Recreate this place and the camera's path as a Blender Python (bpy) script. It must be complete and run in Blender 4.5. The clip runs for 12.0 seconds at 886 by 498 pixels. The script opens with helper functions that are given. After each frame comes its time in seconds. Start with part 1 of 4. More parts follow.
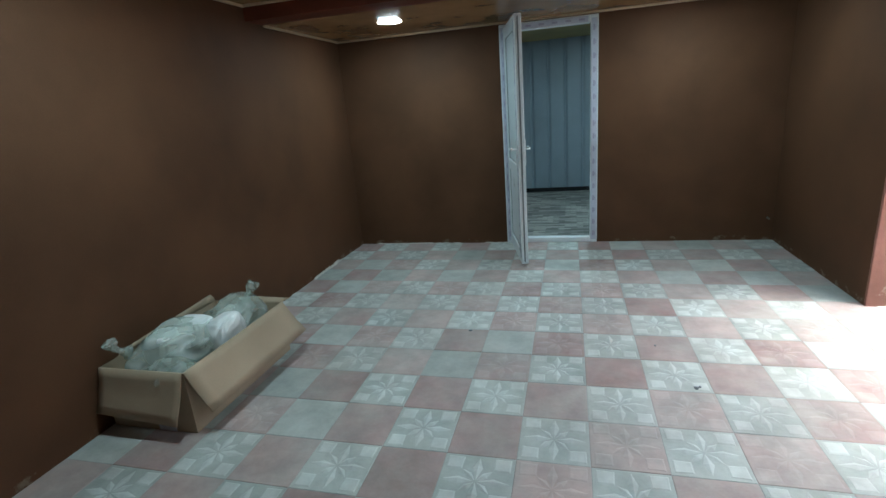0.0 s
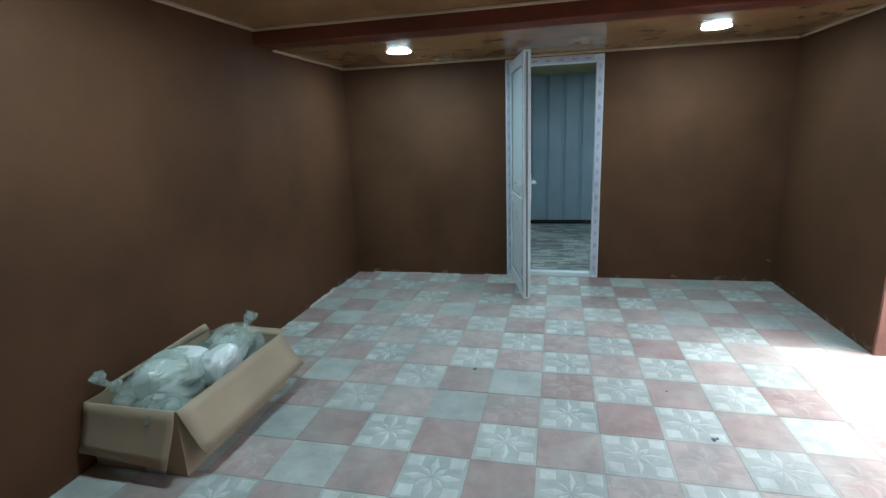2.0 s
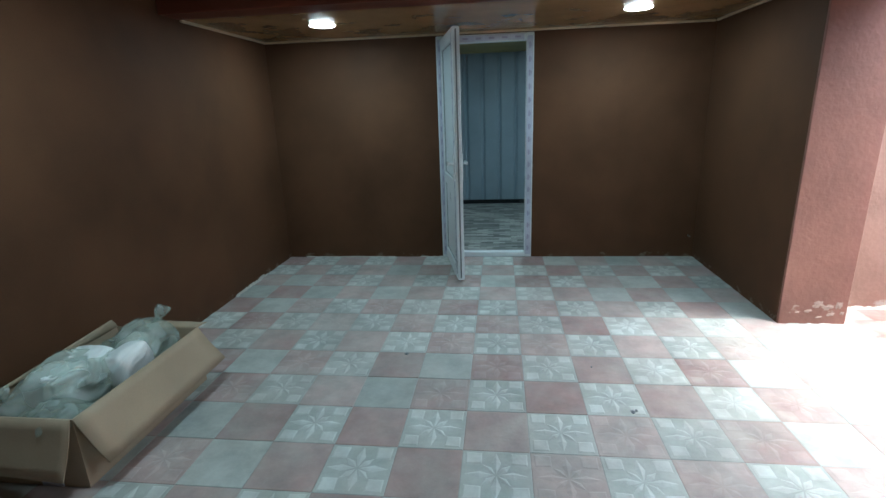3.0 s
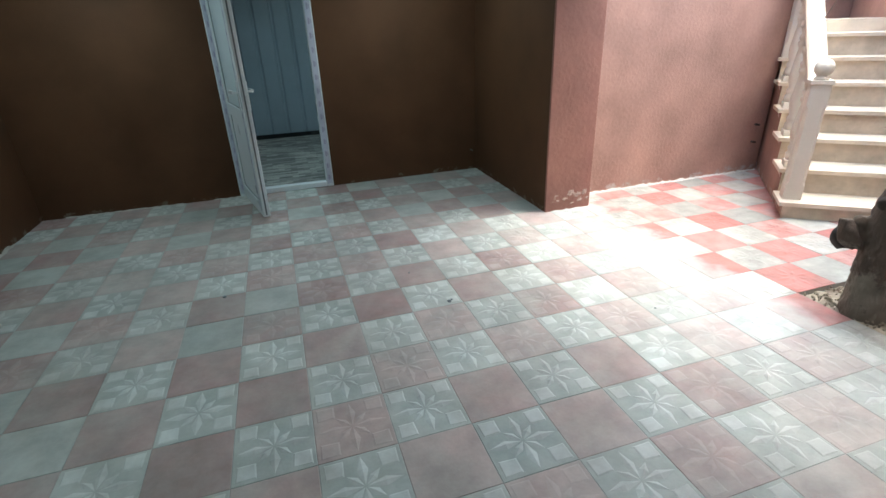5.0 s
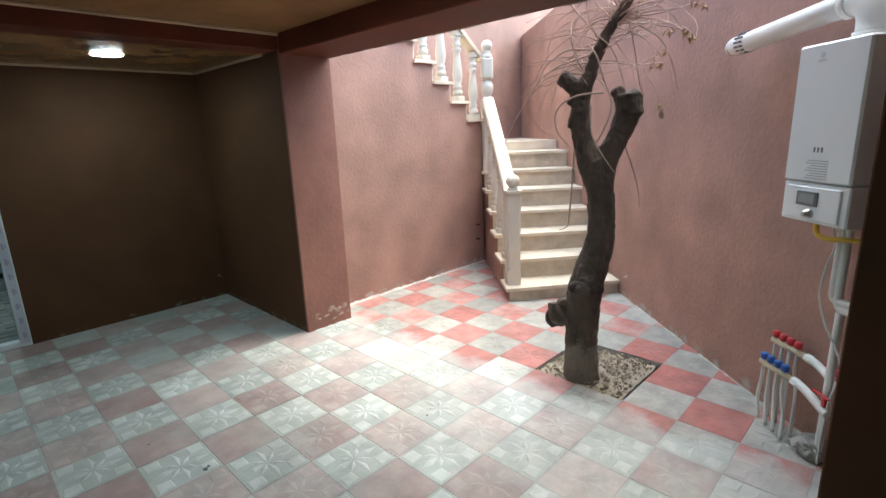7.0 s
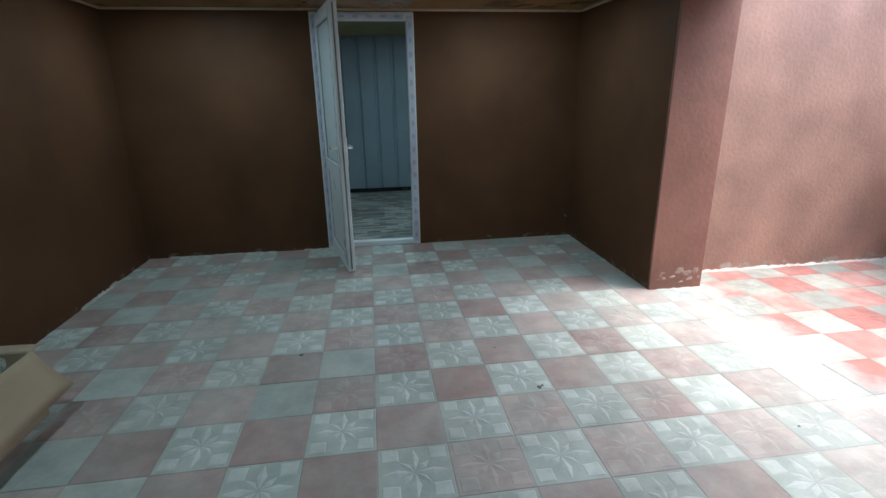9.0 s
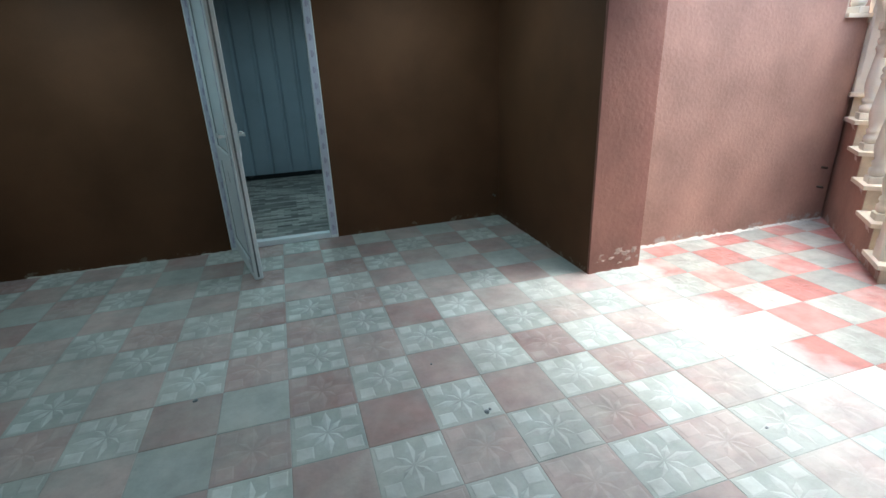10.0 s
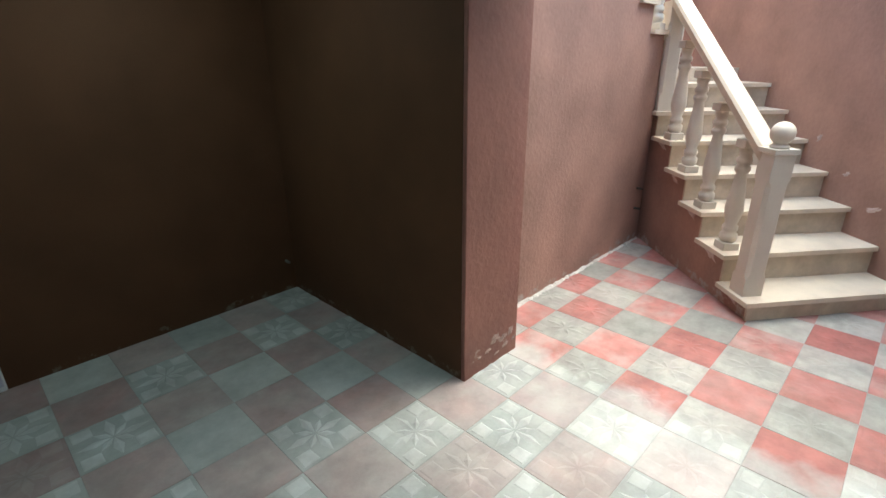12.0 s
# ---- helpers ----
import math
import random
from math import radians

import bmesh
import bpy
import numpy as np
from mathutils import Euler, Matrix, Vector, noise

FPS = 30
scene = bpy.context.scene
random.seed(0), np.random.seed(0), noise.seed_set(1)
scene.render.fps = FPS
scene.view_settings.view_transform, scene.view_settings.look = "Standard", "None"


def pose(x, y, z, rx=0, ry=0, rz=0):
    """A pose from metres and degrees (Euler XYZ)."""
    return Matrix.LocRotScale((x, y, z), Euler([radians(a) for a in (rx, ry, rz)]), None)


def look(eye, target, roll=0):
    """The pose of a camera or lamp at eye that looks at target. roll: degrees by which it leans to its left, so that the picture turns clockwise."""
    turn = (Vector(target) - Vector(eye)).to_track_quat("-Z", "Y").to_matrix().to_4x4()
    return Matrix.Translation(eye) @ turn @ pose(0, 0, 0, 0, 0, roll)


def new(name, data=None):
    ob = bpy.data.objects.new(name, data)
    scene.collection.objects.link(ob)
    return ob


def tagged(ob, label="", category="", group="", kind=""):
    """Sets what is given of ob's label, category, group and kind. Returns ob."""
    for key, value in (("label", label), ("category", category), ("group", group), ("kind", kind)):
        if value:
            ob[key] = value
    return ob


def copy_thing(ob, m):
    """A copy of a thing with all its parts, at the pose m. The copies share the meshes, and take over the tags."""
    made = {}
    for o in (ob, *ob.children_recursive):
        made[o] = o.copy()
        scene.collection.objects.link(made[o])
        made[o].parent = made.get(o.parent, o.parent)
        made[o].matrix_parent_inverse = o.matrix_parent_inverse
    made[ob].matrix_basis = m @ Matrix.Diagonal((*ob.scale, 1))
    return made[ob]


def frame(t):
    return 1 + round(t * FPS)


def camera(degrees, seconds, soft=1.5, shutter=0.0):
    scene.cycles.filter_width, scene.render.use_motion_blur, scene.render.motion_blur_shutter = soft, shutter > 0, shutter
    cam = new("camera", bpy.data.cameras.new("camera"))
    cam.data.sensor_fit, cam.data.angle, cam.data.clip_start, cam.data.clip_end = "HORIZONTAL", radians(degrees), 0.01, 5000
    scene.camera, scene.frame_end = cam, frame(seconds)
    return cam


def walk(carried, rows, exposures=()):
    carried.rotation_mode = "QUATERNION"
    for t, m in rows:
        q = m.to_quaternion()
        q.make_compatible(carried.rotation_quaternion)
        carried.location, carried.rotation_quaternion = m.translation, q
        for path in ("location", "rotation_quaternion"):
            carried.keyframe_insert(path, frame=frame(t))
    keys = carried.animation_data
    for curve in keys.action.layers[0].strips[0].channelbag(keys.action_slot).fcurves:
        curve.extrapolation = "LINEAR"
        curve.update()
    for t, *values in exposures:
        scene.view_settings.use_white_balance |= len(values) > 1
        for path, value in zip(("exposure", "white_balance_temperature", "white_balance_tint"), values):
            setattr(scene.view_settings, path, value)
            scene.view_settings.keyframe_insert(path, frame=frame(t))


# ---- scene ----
cam = camera(84.2, 12.0)
PATH = [
    (0, (-0.076, -2.323, 1.445), (-0.579, -0.47, 0.885), -4.7),
    (0.5, (-0.179, -2.376, 1.483), (-0.996, -0.595, 1.079), -5.0),
    (1, (-0.305, -2.53, 1.503), (-1.176, -0.761, 1.169), -2.7),
    (1.5, (-0.295, -2.418, 1.475), (-0.987, -0.587, 1.062), -1.5),
    (2, (-0.227, -2.262, 1.488), (-0.675, -0.369, 1.023), -2.3),
    (2.5, (-0.17, -2.179, 1.485), (-0.419, -0.259, 0.981), -2.2),
    (2.7, (-0.133, -2.175, 1.49), (-0.356, -0.256, 0.97), -2.0),
    (4.3, (-0.177, -2.271, 1.454), (-0.469, -0.444, 0.695), -2.2),
    (4.5, (-0.222, -2.298, 1.444), (-0.343, -0.463, 0.657), -2.1),
    (4.7, (-0.279, -2.276, 1.446), (-0.118, -0.452, 0.641), -1.9),
    (5, (-0.231, -2.297, 1.436), (0.314, -0.557, 0.615), -2.1),
    (5.2, (-0.161, -2.315, 1.411), (0.635, -0.673, 0.595), -2.7),
    (5.5, (-0.144, -2.331, 1.437), (0.977, -0.882, 0.636), -2.9),
    (6, (-0.082, -2.354, 1.504), (1.396, -1.162, 0.877), -2.7),
    (6.5, (-0.099, -2.328, 1.572), (1.472, -1.176, 1.119), -2.5),
    (7, (-0.118, -2.26, 1.553), (1.27, -0.898, 1.083), -2.1),
    (7.5, (-0.245, -2.219, 1.518), (0.717, -0.55, 0.98), -2.0),
    (7.7, (-0.311, -2.206, 1.497), (0.453, -0.444, 0.937), -1.5),
    (9.3, (-0.239, -1.94, 1.424), (0.019, -0.052, 0.818), -1.0),
    (9.5, (-0.243, -1.851, 1.44), (0.058, 0.022, 0.807), -1.6),
    (10, (-0.139, -1.59, 1.442), (0.404, 0.197, 0.727), -2.3),
    (10.5, (-0.042, -1.266, 1.455), (0.918, 0.33, 0.726), -2.5),
    (11, (0.096, -0.914, 1.437), (1.234, 0.571, 0.73), -2.8),
    (11.5, (0.21, -0.574, 1.426), (1.477, 0.801, 0.716), -2.3),
    (12, (0.244, -0.2, 1.482), (1.578, 1.101, 0.757), -0.4),
]
EXPOSURES = [(0.0, 3.56, 5700, -1), (0.5, 4.2, 5600, -1), (1.0, 4.46, 5500, -1), (1.5, 4.4, 5500, -1), (2.0, 3.8, 5500, -2), (2.5, 3.42, 5500, -2), (4.5, 3.50, 5600, -2), (5.0, 3.10, 5900, 0), (5.5, 2.80, 6100, 1), (6.5, 2.78, 6000, -3), (7.5, 2.78, 6000, 0), (9.5, 3.00, 5600, -2), (10.0, 2.98, 5600, -3), (10.5, 2.65, 5800, -1), (12.0, 2.43, 6000, -2)]
walk(cam, [(t, look(eye, target, roll)) for t, eye, target, roll in PATH], EXPOSURES)

# ---- light ----
world = bpy.data.worlds.new("overcast_sky")
scene.world = world
world.use_nodes = True
wn = world.node_tree.nodes
sky = wn.new("ShaderNodeTexSky")
sky.sky_type, sky.sun_disc = 'NISHITA', False
sky.sun_elevation, sky.sun_rotation = radians(68), radians(104)
sky.air_density, sky.dust_density = 1.0, 4.0
world.node_tree.links.new(sky.outputs[0], wn["Background"].inputs[0])
wn["Background"].inputs[1].default_value = 0.15
sun_data = bpy.data.lights.new("sun", 'SUN')
sun_data.energy, sun_data.angle, sun_data.color = 0.72, radians(105), (1.0, 0.95, 0.89)
sun = new("sun", sun_data)
sun.matrix_world = look((4.9, -0.7, 7.2), (2.0, 0.0, 0.0))
LAMP_W = 0.60

# ---- materials ----
def material(name, color, rough=0.6, metal=0.0, vary=0.15, grain=60.0, blotch=2.5, bump=0.15, other=None, spec=0.5, coat=0.0):
    """A surface with a fine grain and large blotches in colour, roughness and relief."""
    m = bpy.data.materials.new(name)
    m.use_nodes = True
    nt = m.node_tree
    N, L = nt.nodes, nt.links
    b = N["Principled BSDF"]
    geo = N.new("ShaderNodeNewGeometry")
    big, fine = N.new("ShaderNodeTexNoise"), N.new("ShaderNodeTexNoise")
    big.inputs["Scale"].default_value, big.inputs["Detail"].default_value = blotch, 5
    fine.inputs["Scale"].default_value, fine.inputs["Detail"].default_value = grain, 4
    L.new(geo.outputs["Position"], big.inputs["Vector"])
    L.new(geo.outputs["Position"], fine.inputs["Vector"])
    dark = [c * (1 - vary) for c in color]
    light = other or [min(1, c * (1 + vary)) for c in color]
    r1 = N.new("ShaderNodeValToRGB")
    r1.color_ramp.elements[0].position, r1.color_ramp.elements[1].position = 0.3, 0.7
    r1.color_ramp.elements[0].color, r1.color_ramp.elements[1].color = (*dark, 1), (*light, 1)
    L.new(big.outputs[0], r1.inputs[0])
    mix = N.new("ShaderNodeMix")
    mix.data_type, mix.blend_type = 'RGBA', 'MULTIPLY'
    mix.inputs[0].default_value = 1.0
    r2 = N.new("ShaderNodeValToRGB")
    r2.color_ramp.elements[0].position, r2.color_ramp.elements[1].position = 0.25, 0.75
    lo = 1 - vary * 0.5
    r2.color_ramp.elements[0].color, r2.color_ramp.elements[1].color = (lo, lo, lo, 1), (1, 1, 1, 1)
    L.new(fine.outputs[0], r2.inputs[0])
    L.new(r1.outputs[0], mix.inputs[6])
    L.new(r2.outputs[0], mix.inputs[7])
    L.new(mix.outputs[2], b.inputs["Base Color"])
    rr = N.new("ShaderNodeMapRange")
    rr.inputs[3].default_value, rr.inputs[4].default_value = max(0.02, rough - 0.1), min(1, rough + 0.1)
    L.new(big.outputs[0], rr.inputs[0])
    L.new(rr.outputs[0], b.inputs["Roughness"])
    b.inputs["Metallic"].default_value = metal
    b.inputs["Specular IOR Level"].default_value = spec
    b.inputs["Coat Weight"].default_value = coat
    if bump:
        bp = N.new("ShaderNodeBump")
        bp.inputs["Strength"].default_value, bp.inputs["Distance"].default_value = bump, 0.004
        L.new(fine.outputs[0], bp.inputs["Height"])
        L.new(bp.outputs[0], b.inputs["Normal"])
    return m


def glow(name, color, strength):
    m = bpy.data.materials.new(name)
    m.use_nodes = True
    b = m.node_tree.nodes["Principled BSDF"]
    b.inputs["Base Color"].default_value = (0.8, 0.8, 0.8, 1)
    b.inputs["Emission Color"].default_value = (*color, 1)
    b.inputs["Emission Strength"].default_value = strength
    return m


M_BROWN = material("brown_room_paint", (0.105, 0.051, 0.0265), 0.66, spec=0.14, vary=0.2, grain=220, blotch=1.6, bump=0.12)
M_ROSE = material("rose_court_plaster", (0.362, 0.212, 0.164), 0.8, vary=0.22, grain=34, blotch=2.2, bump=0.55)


def flaking(m, colour, height, cut, middle=0.0):
    """Flaked and limed patches of their own shape near the foot of a wall."""
    N, L = m.node_tree.nodes, m.node_tree.links
    b = N["Principled BSDF"]
    own = b.inputs["Base Color"].links[0].from_socket
    geo = [n for n in N if n.type == 'NEW_GEOMETRY'][0]
    sep = N.new("ShaderNodeSeparateXYZ")
    L.new(geo.outputs["Position"], sep.inputs[0])
    ns = N.new("ShaderNodeTexNoise")
    ns.inputs["Scale"].default_value, ns.inputs["Detail"].default_value, ns.inputs["Roughness"].default_value = 9, 8, 0.7
    L.new(geo.outputs["Position"], ns.inputs["Vector"])
    low = N.new("ShaderNodeMapRange")
    low.inputs[1].default_value, low.inputs[2].default_value = height * 0.3, height
    low.inputs[3].default_value, low.inputs[4].default_value = 0.16, -0.3
    off = N.new("ShaderNodeMath")
    off.operation, off.inputs[1].default_value = 'SUBTRACT', middle
    L.new(sep.outputs[2], off.inputs[0])
    away = N.new("ShaderNodeMath")
    away.operation = 'ABSOLUTE'
    L.new(off.outputs[0], away.inputs[0])
    L.new(away.outputs[0], low.inputs[0])
    add = N.new("ShaderNodeMath")
    add.operation = 'ADD'
    L.new(ns.outputs[0], add.inputs[0])
    L.new(low.outputs[0], add.inputs[1])
    edge = N.new("ShaderNodeMapRange")
    edge.inputs[1].default_value, edge.inputs[2].default_value = cut, cut + 0.10
    L.new(add.outputs[0], edge.inputs[0])
    mx = N.new("ShaderNodeMix")
    mx.data_type = 'RGBA'
    L.new(edge.outputs[0], mx.inputs[0])
    L.new(own, mx.inputs[6])
    mx.inputs[7].default_value = (*colour, 1)
    L.new(mx.outputs[2], b.inputs["Base Color"])
    return m


# base colour set darker and redder than the court wall's rose
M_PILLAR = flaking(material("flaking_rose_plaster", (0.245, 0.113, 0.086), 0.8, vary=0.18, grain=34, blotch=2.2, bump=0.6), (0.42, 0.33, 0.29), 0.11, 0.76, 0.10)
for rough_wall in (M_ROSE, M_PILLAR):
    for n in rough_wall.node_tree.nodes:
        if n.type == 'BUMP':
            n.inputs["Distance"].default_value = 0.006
flaking(M_BROWN, (0.20, 0.16, 0.12), 0.12, 0.70)
flaking(M_ROSE, (0.40, 0.35, 0.31), 0.16, 0.66)
M_BEAM = material("dark_red_beam_paint", (0.125, 0.036, 0.020), 0.6, vary=0.25, grain=60, bump=0.3, spec=0.15)
M_CEIL = material("caramel_ceiling_panel", (0.34, 0.19, 0.085), 0.24, vary=0.14, grain=22, blotch=3, bump=0.0)
for n in M_CEIL.node_tree.nodes:
    if n.type == 'MAP_RANGE':
        n.inputs[3].default_value, n.inputs[4].default_value = 0.20, 0.25
M_TRIM = material("beige_ceiling_trim", (0.55, 0.42, 0.28), 0.4, vary=0.08)
M_GROUT = material("dusty_grout", (0.36, 0.35, 0.33), 0.95, vary=0.3)
M_MARBLE = material("cream_travertine", (0.70, 0.61, 0.48), 0.4, vary=0.1, grain=45, blotch=6, bump=0.1)
M_RISER = material("cream_riser_stone", (0.54, 0.455, 0.345), 0.5, vary=0.2, grain=35, blotch=7, bump=0.1)
M_RAIL = material("white_cast_stone", (0.63, 0.575, 0.48), 0.5, vary=0.08, grain=90, bump=0.15)
M_HAND = material("cream_handrail_stone", (0.57, 0.48, 0.365), 0.45, vary=0.12, grain=50, blotch=7, bump=0.1)
M_PVC = material("white_pvc", (0.74, 0.78, 0.80), 0.3, vary=0.06, bump=0.02)
M_FILM = material("protective_film_print", (0.55, 0.57, 0.66), 0.35, vary=0.15, grain=55, bump=0.05)
M_PRINT = material("violet_film_print", (0.38, 0.37, 0.49), 0.4)
M_METALWALL = material("blue_grey_steel_sheet", (0.36, 0.43, 0.50), 0.45, vary=0.08, bump=0.05)
M_LINO = material("grey_linoleum", (0.30, 0.29, 0.27), 0.45, vary=0.25, grain=25, blotch=9, bump=0.05)
lt = M_LINO.node_tree
brick = lt.nodes.new("ShaderNodeTexBrick")
brick.inputs["Scale"].default_value = 4.5
brick.inputs["Color1"].default_value, brick.inputs["Color2"].default_value, brick.inputs["Mortar"].default_value = (0.12, 0.115, 0.11, 1), (0.54, 0.525, 0.49, 1), (0.20, 0.19, 0.18, 1)
brick.inputs["Brick Width"].default_value, brick.inputs["Row Height"].default_value, brick.inputs["Mortar Size"].default_value = 0.62, 0.24, 0.01
lt.links.new([n for n in lt.nodes if n.type == 'NEW_GEOMETRY'][0].outputs["Position"], brick.inputs["Vector"])
lmix = lt.nodes["Principled BSDF"].inputs["Base Color"].links[0].from_node
lt.links.new(brick.outputs["Color"], lmix.inputs[6])
M_OCHRE = material("ochre_ceiling_paint", (0.42, 0.34, 0.14), 0.6)
M_CARD = material("brown_cardboard", (0.42, 0.325, 0.225), 0.85, vary=0.1, grain=120, bump=0.1)
M_CARD_IN = material("dull_cardboard_inside", (0.38, 0.30, 0.21), 0.9, vary=0.12, grain=120, bump=0.1)
M_WHITE = material("white_enamel", (0.86, 0.88, 0.89), 0.25, vary=0.03, bump=0.0)
M_BARK = material("grey_brown_bark", (0.088, 0.062, 0.047), 0.9, vary=0.45, grain=35, blotch=10, bump=1.0)
bt = M_BARK.node_tree
bark_map = bt.nodes.new("ShaderNodeMapping")
bark_map.inputs["Scale"].default_value = (1.0, 1.0, 0.28)
bt.links.new([n for n in bt.nodes if n.type == 'NEW_GEOMETRY'][0].outputs["Position"], bark_map.inputs["Vector"])
for n in bt.nodes:
    if n.type == 'TEX_NOISE':
        bt.links.new(bark_map.outputs[0], n.inputs["Vector"])
    if n.type == 'BUMP':
        n.inputs["Distance"].default_value = 0.012
flaking(M_BARK, (0.17, 0.145, 0.115), 0.6, 0.52)
M_SCAR = material("dark_scarred_bark", (0.035, 0.026, 0.02), 0.85, vary=0.4, grain=30, bump=0.8)
M_TWIG = material("tan_twig", (0.46, 0.33, 0.27), 0.85, vary=0.25)
M_DRYLEAF = material("dry_leaf", (0.48, 0.33, 0.20), 0.8, vary=0.3)
M_SOIL = material("pale_dry_soil", (0.32, 0.27, 0.21), 0.95, vary=0.25, grain=40, blotch=12, bump=1.0)
M_BLACK = material("black_plastic", (0.02, 0.02, 0.022), 0.25, vary=0.1, bump=0.0)
M_CREAM = material("cream_plastic", (0.55, 0.47, 0.33), 0.4, vary=0.05, bump=0.0)
M_RED = material("red_plastic_cap", (0.55, 0.03, 0.04), 0.35, vary=0.08, bump=0.0)
M_BLUE = material("blue_plastic_cap", (0.03, 0.12, 0.42), 0.35, vary=0.08, bump=0.0)
M_YELLOW = material("yellow_gas_hose", (0.70, 0.45, 0.05), 0.5, vary=0.08)
M_PIPE = material("white_plastic_pipe", (0.78, 0.78, 0.75), 0.4, vary=0.06, bump=0.02)
M_CHROME = material("dull_chrome", (0.55, 0.54, 0.52), 0.3, metal=1.0, vary=0.1, bump=0.0)
M_GREY = material("grey_display", (0.16, 0.18, 0.19), 0.3, vary=0.1, bump=0.0)
M_LAMP = glow("led_diffuser", (0.95, 0.98, 1.0), 7.0)


def plastic_bag():
    m = bpy.data.materials.new("clear_plastic_bag")
    m.use_nodes = True
    N, L = m.node_tree.nodes, m.node_tree.links
    b = N["Principled BSDF"]
    b.inputs["Base Color"].default_value = (0.74, 0.79, 0.75, 1)
    b.inputs["Roughness"].default_value = 0.15
    tr = N.new("ShaderNodeBsdfTransparent")
    tr.inputs[0].default_value = (0.85, 0.9, 0.86, 1)
    ns = N.new("ShaderNodeTexNoise")
    ns.inputs["Scale"].default_value = 2.2
    rp = N.new("ShaderNodeMapRange")
    rp.inputs[1].default_value, rp.inputs[2].default_value = 0.3, 0.7
    rp.inputs[3].default_value, rp.inputs[4].default_value = 0.2, 0.48
    mx = N.new("ShaderNodeMixShader")
    L.new(ns.outputs[0], rp.inputs[0])
    L.new(rp.outputs[0], mx.inputs[0])
    L.new(tr.outputs[0], mx.inputs[1])
    L.new(b.outputs[0], mx.inputs[2])
    L.new(mx.outputs[0], N["Material Output"].inputs[0])
    return m


M_BAG = plastic_bag()


def tile_material(name, washed, dusty):
    """Cement tile: dusty indoors, washed by rain in the court; each tile a little different."""
    m = material(name, washed, 0.6, vary=0.12, grain=70, blotch=9, bump=0.15)
    N, L = m.node_tree.nodes, m.node_tree.links
    b = N["Principled BSDF"]
    geo = [n for n in N if n.type == 'NEW_GEOMETRY'][0]
    own = b.inputs["Base Color"].links[0].from_socket
    # distance from the drip line of the roof, with a wavering edge
    dot = N.new("ShaderNodeVectorMath")
    dot.operation = 'DOT_PRODUCT'
    dot.inputs[1].default_value = (1.0, 0.03, 0.0)
    L.new(geo.outputs["Position"], dot.inputs[0])
    wob = N.new("ShaderNodeTexNoise")
    wob.inputs["Scale"].default_value, wob.inputs["Detail"].default_value = 3.2, 4
    L.new(geo.outputs["Position"], wob.inputs["Vector"])
    add = N.new("ShaderNodeMath")
    add.operation = 'MULTIPLY_ADD'
    add.inputs[1].default_value = 0.5
    L.new(wob.outputs[0], add.inputs[0])
    L.new(dot.outputs["Value"], add.inputs[2])

    def ramp(src, a0, a1, b0, b1):
        r = N.new("ShaderNodeMapRange")
        for q, v in zip((1, 2, 3, 4), (a0, a1, b0, b1)):
            r.inputs[q].default_value = v
        L.new(src, r.inputs[0])
        return r.outputs[0]

    def times(x, y):
        t = N.new("ShaderNodeMath")
        t.operation = 'MULTIPLY'
        L.new(x, t.inputs[0])
        L.new(y, t.inputs[1])
        return t.outputs[0]
    inside = ramp(add.outputs[0], 2.40, 2.52, 1.0, 0.0)
    film = N.new("ShaderNodeTexNoise")
    film.inputs["Scale"].default_value, film.inputs["Detail"].default_value = 6, 6
    L.new(geo.outputs["Position"], film.inputs["Vector"])
    dust = times(inside, ramp(film.outputs[0], 0.3, 0.7, 0.60, 1.0))
    mx = N.new("ShaderNodeMix")
    mx.data_type = 'RGBA'
    L.new(dust, mx.inputs[0])
    # some tiles are more faded than others, in the court from their edges
    shade = N.new("ShaderNodeMix")
    shade.data_type = 'RGBA'
    other_tile = N.new("ShaderNodeObjectInfo")
    L.new(times(ramp(other_tile.outputs["Random"], 0.1, 0.85, 0.1, 0.9), ramp(film.outputs[0], 0.38, 0.60, 1.0, 0.2)), shade.inputs[0])
    L.new(own, shade.inputs[6])
    shade.inputs[7].default_value = (*[0.35 * c + 0.65 * g for c, g in zip(washed, (0.40, 0.36, 0.325))], 1)
    L.new(shade.outputs[2], mx.inputs[6])
    # some tiles are more faded than others
    tile = N.new("ShaderNodeObjectInfo")
    worn = N.new("ShaderNodeMix")
    worn.data_type = 'RGBA'
    L.new(times(ramp(tile.outputs["Random"], 0.25, 1.0, 0.0, 0.9), ramp(film.outputs[0], 0.35, 0.6, 0.5, 1.0)), worn.inputs[0])
    worn.inputs[6].default_value = (*dusty, 1)
    worn.inputs[7].default_value = (*[0.5 * c + 0.5 * g for c, g in zip(dusty, (0.46, 0.47, 0.43))], 1)
    L.new(worn.outputs[2], mx.inputs[7])
    # lime film washed in under the roof's edge, set dark to offset strong daylight
    lime_dimmed = times(inside, times(ramp(add.outputs[0], 1.25, 2.5, 0.0, 0.7), ramp(film.outputs[0], 0.3, 0.62, 0.45, 1.0)))
    lm = N.new("ShaderNodeMix")
    lm.data_type = 'RGBA'
    L.new(lime_dimmed, lm.inputs[0])
    L.new(mx.outputs[2], lm.inputs[6])
    lm.inputs[7].default_value = (0.345, 0.355, 0.345, 1)
    mx = lm
    info = N.new("ShaderNodeObjectInfo")
    vr = N.new("ShaderNodeMapRange")
    vr.inputs[3].default_value, vr.inputs[4].default_value = 0.78, 1.08
    L.new(info.outputs["Random"], vr.inputs[0])
    tone = N.new("ShaderNodeMix")
    tone.data_type, tone.blend_type = 'RGBA', 'MULTIPLY'
    tone.inputs[0].default_value = 1.0
    L.new(mx.outputs[2], tone.inputs[6])
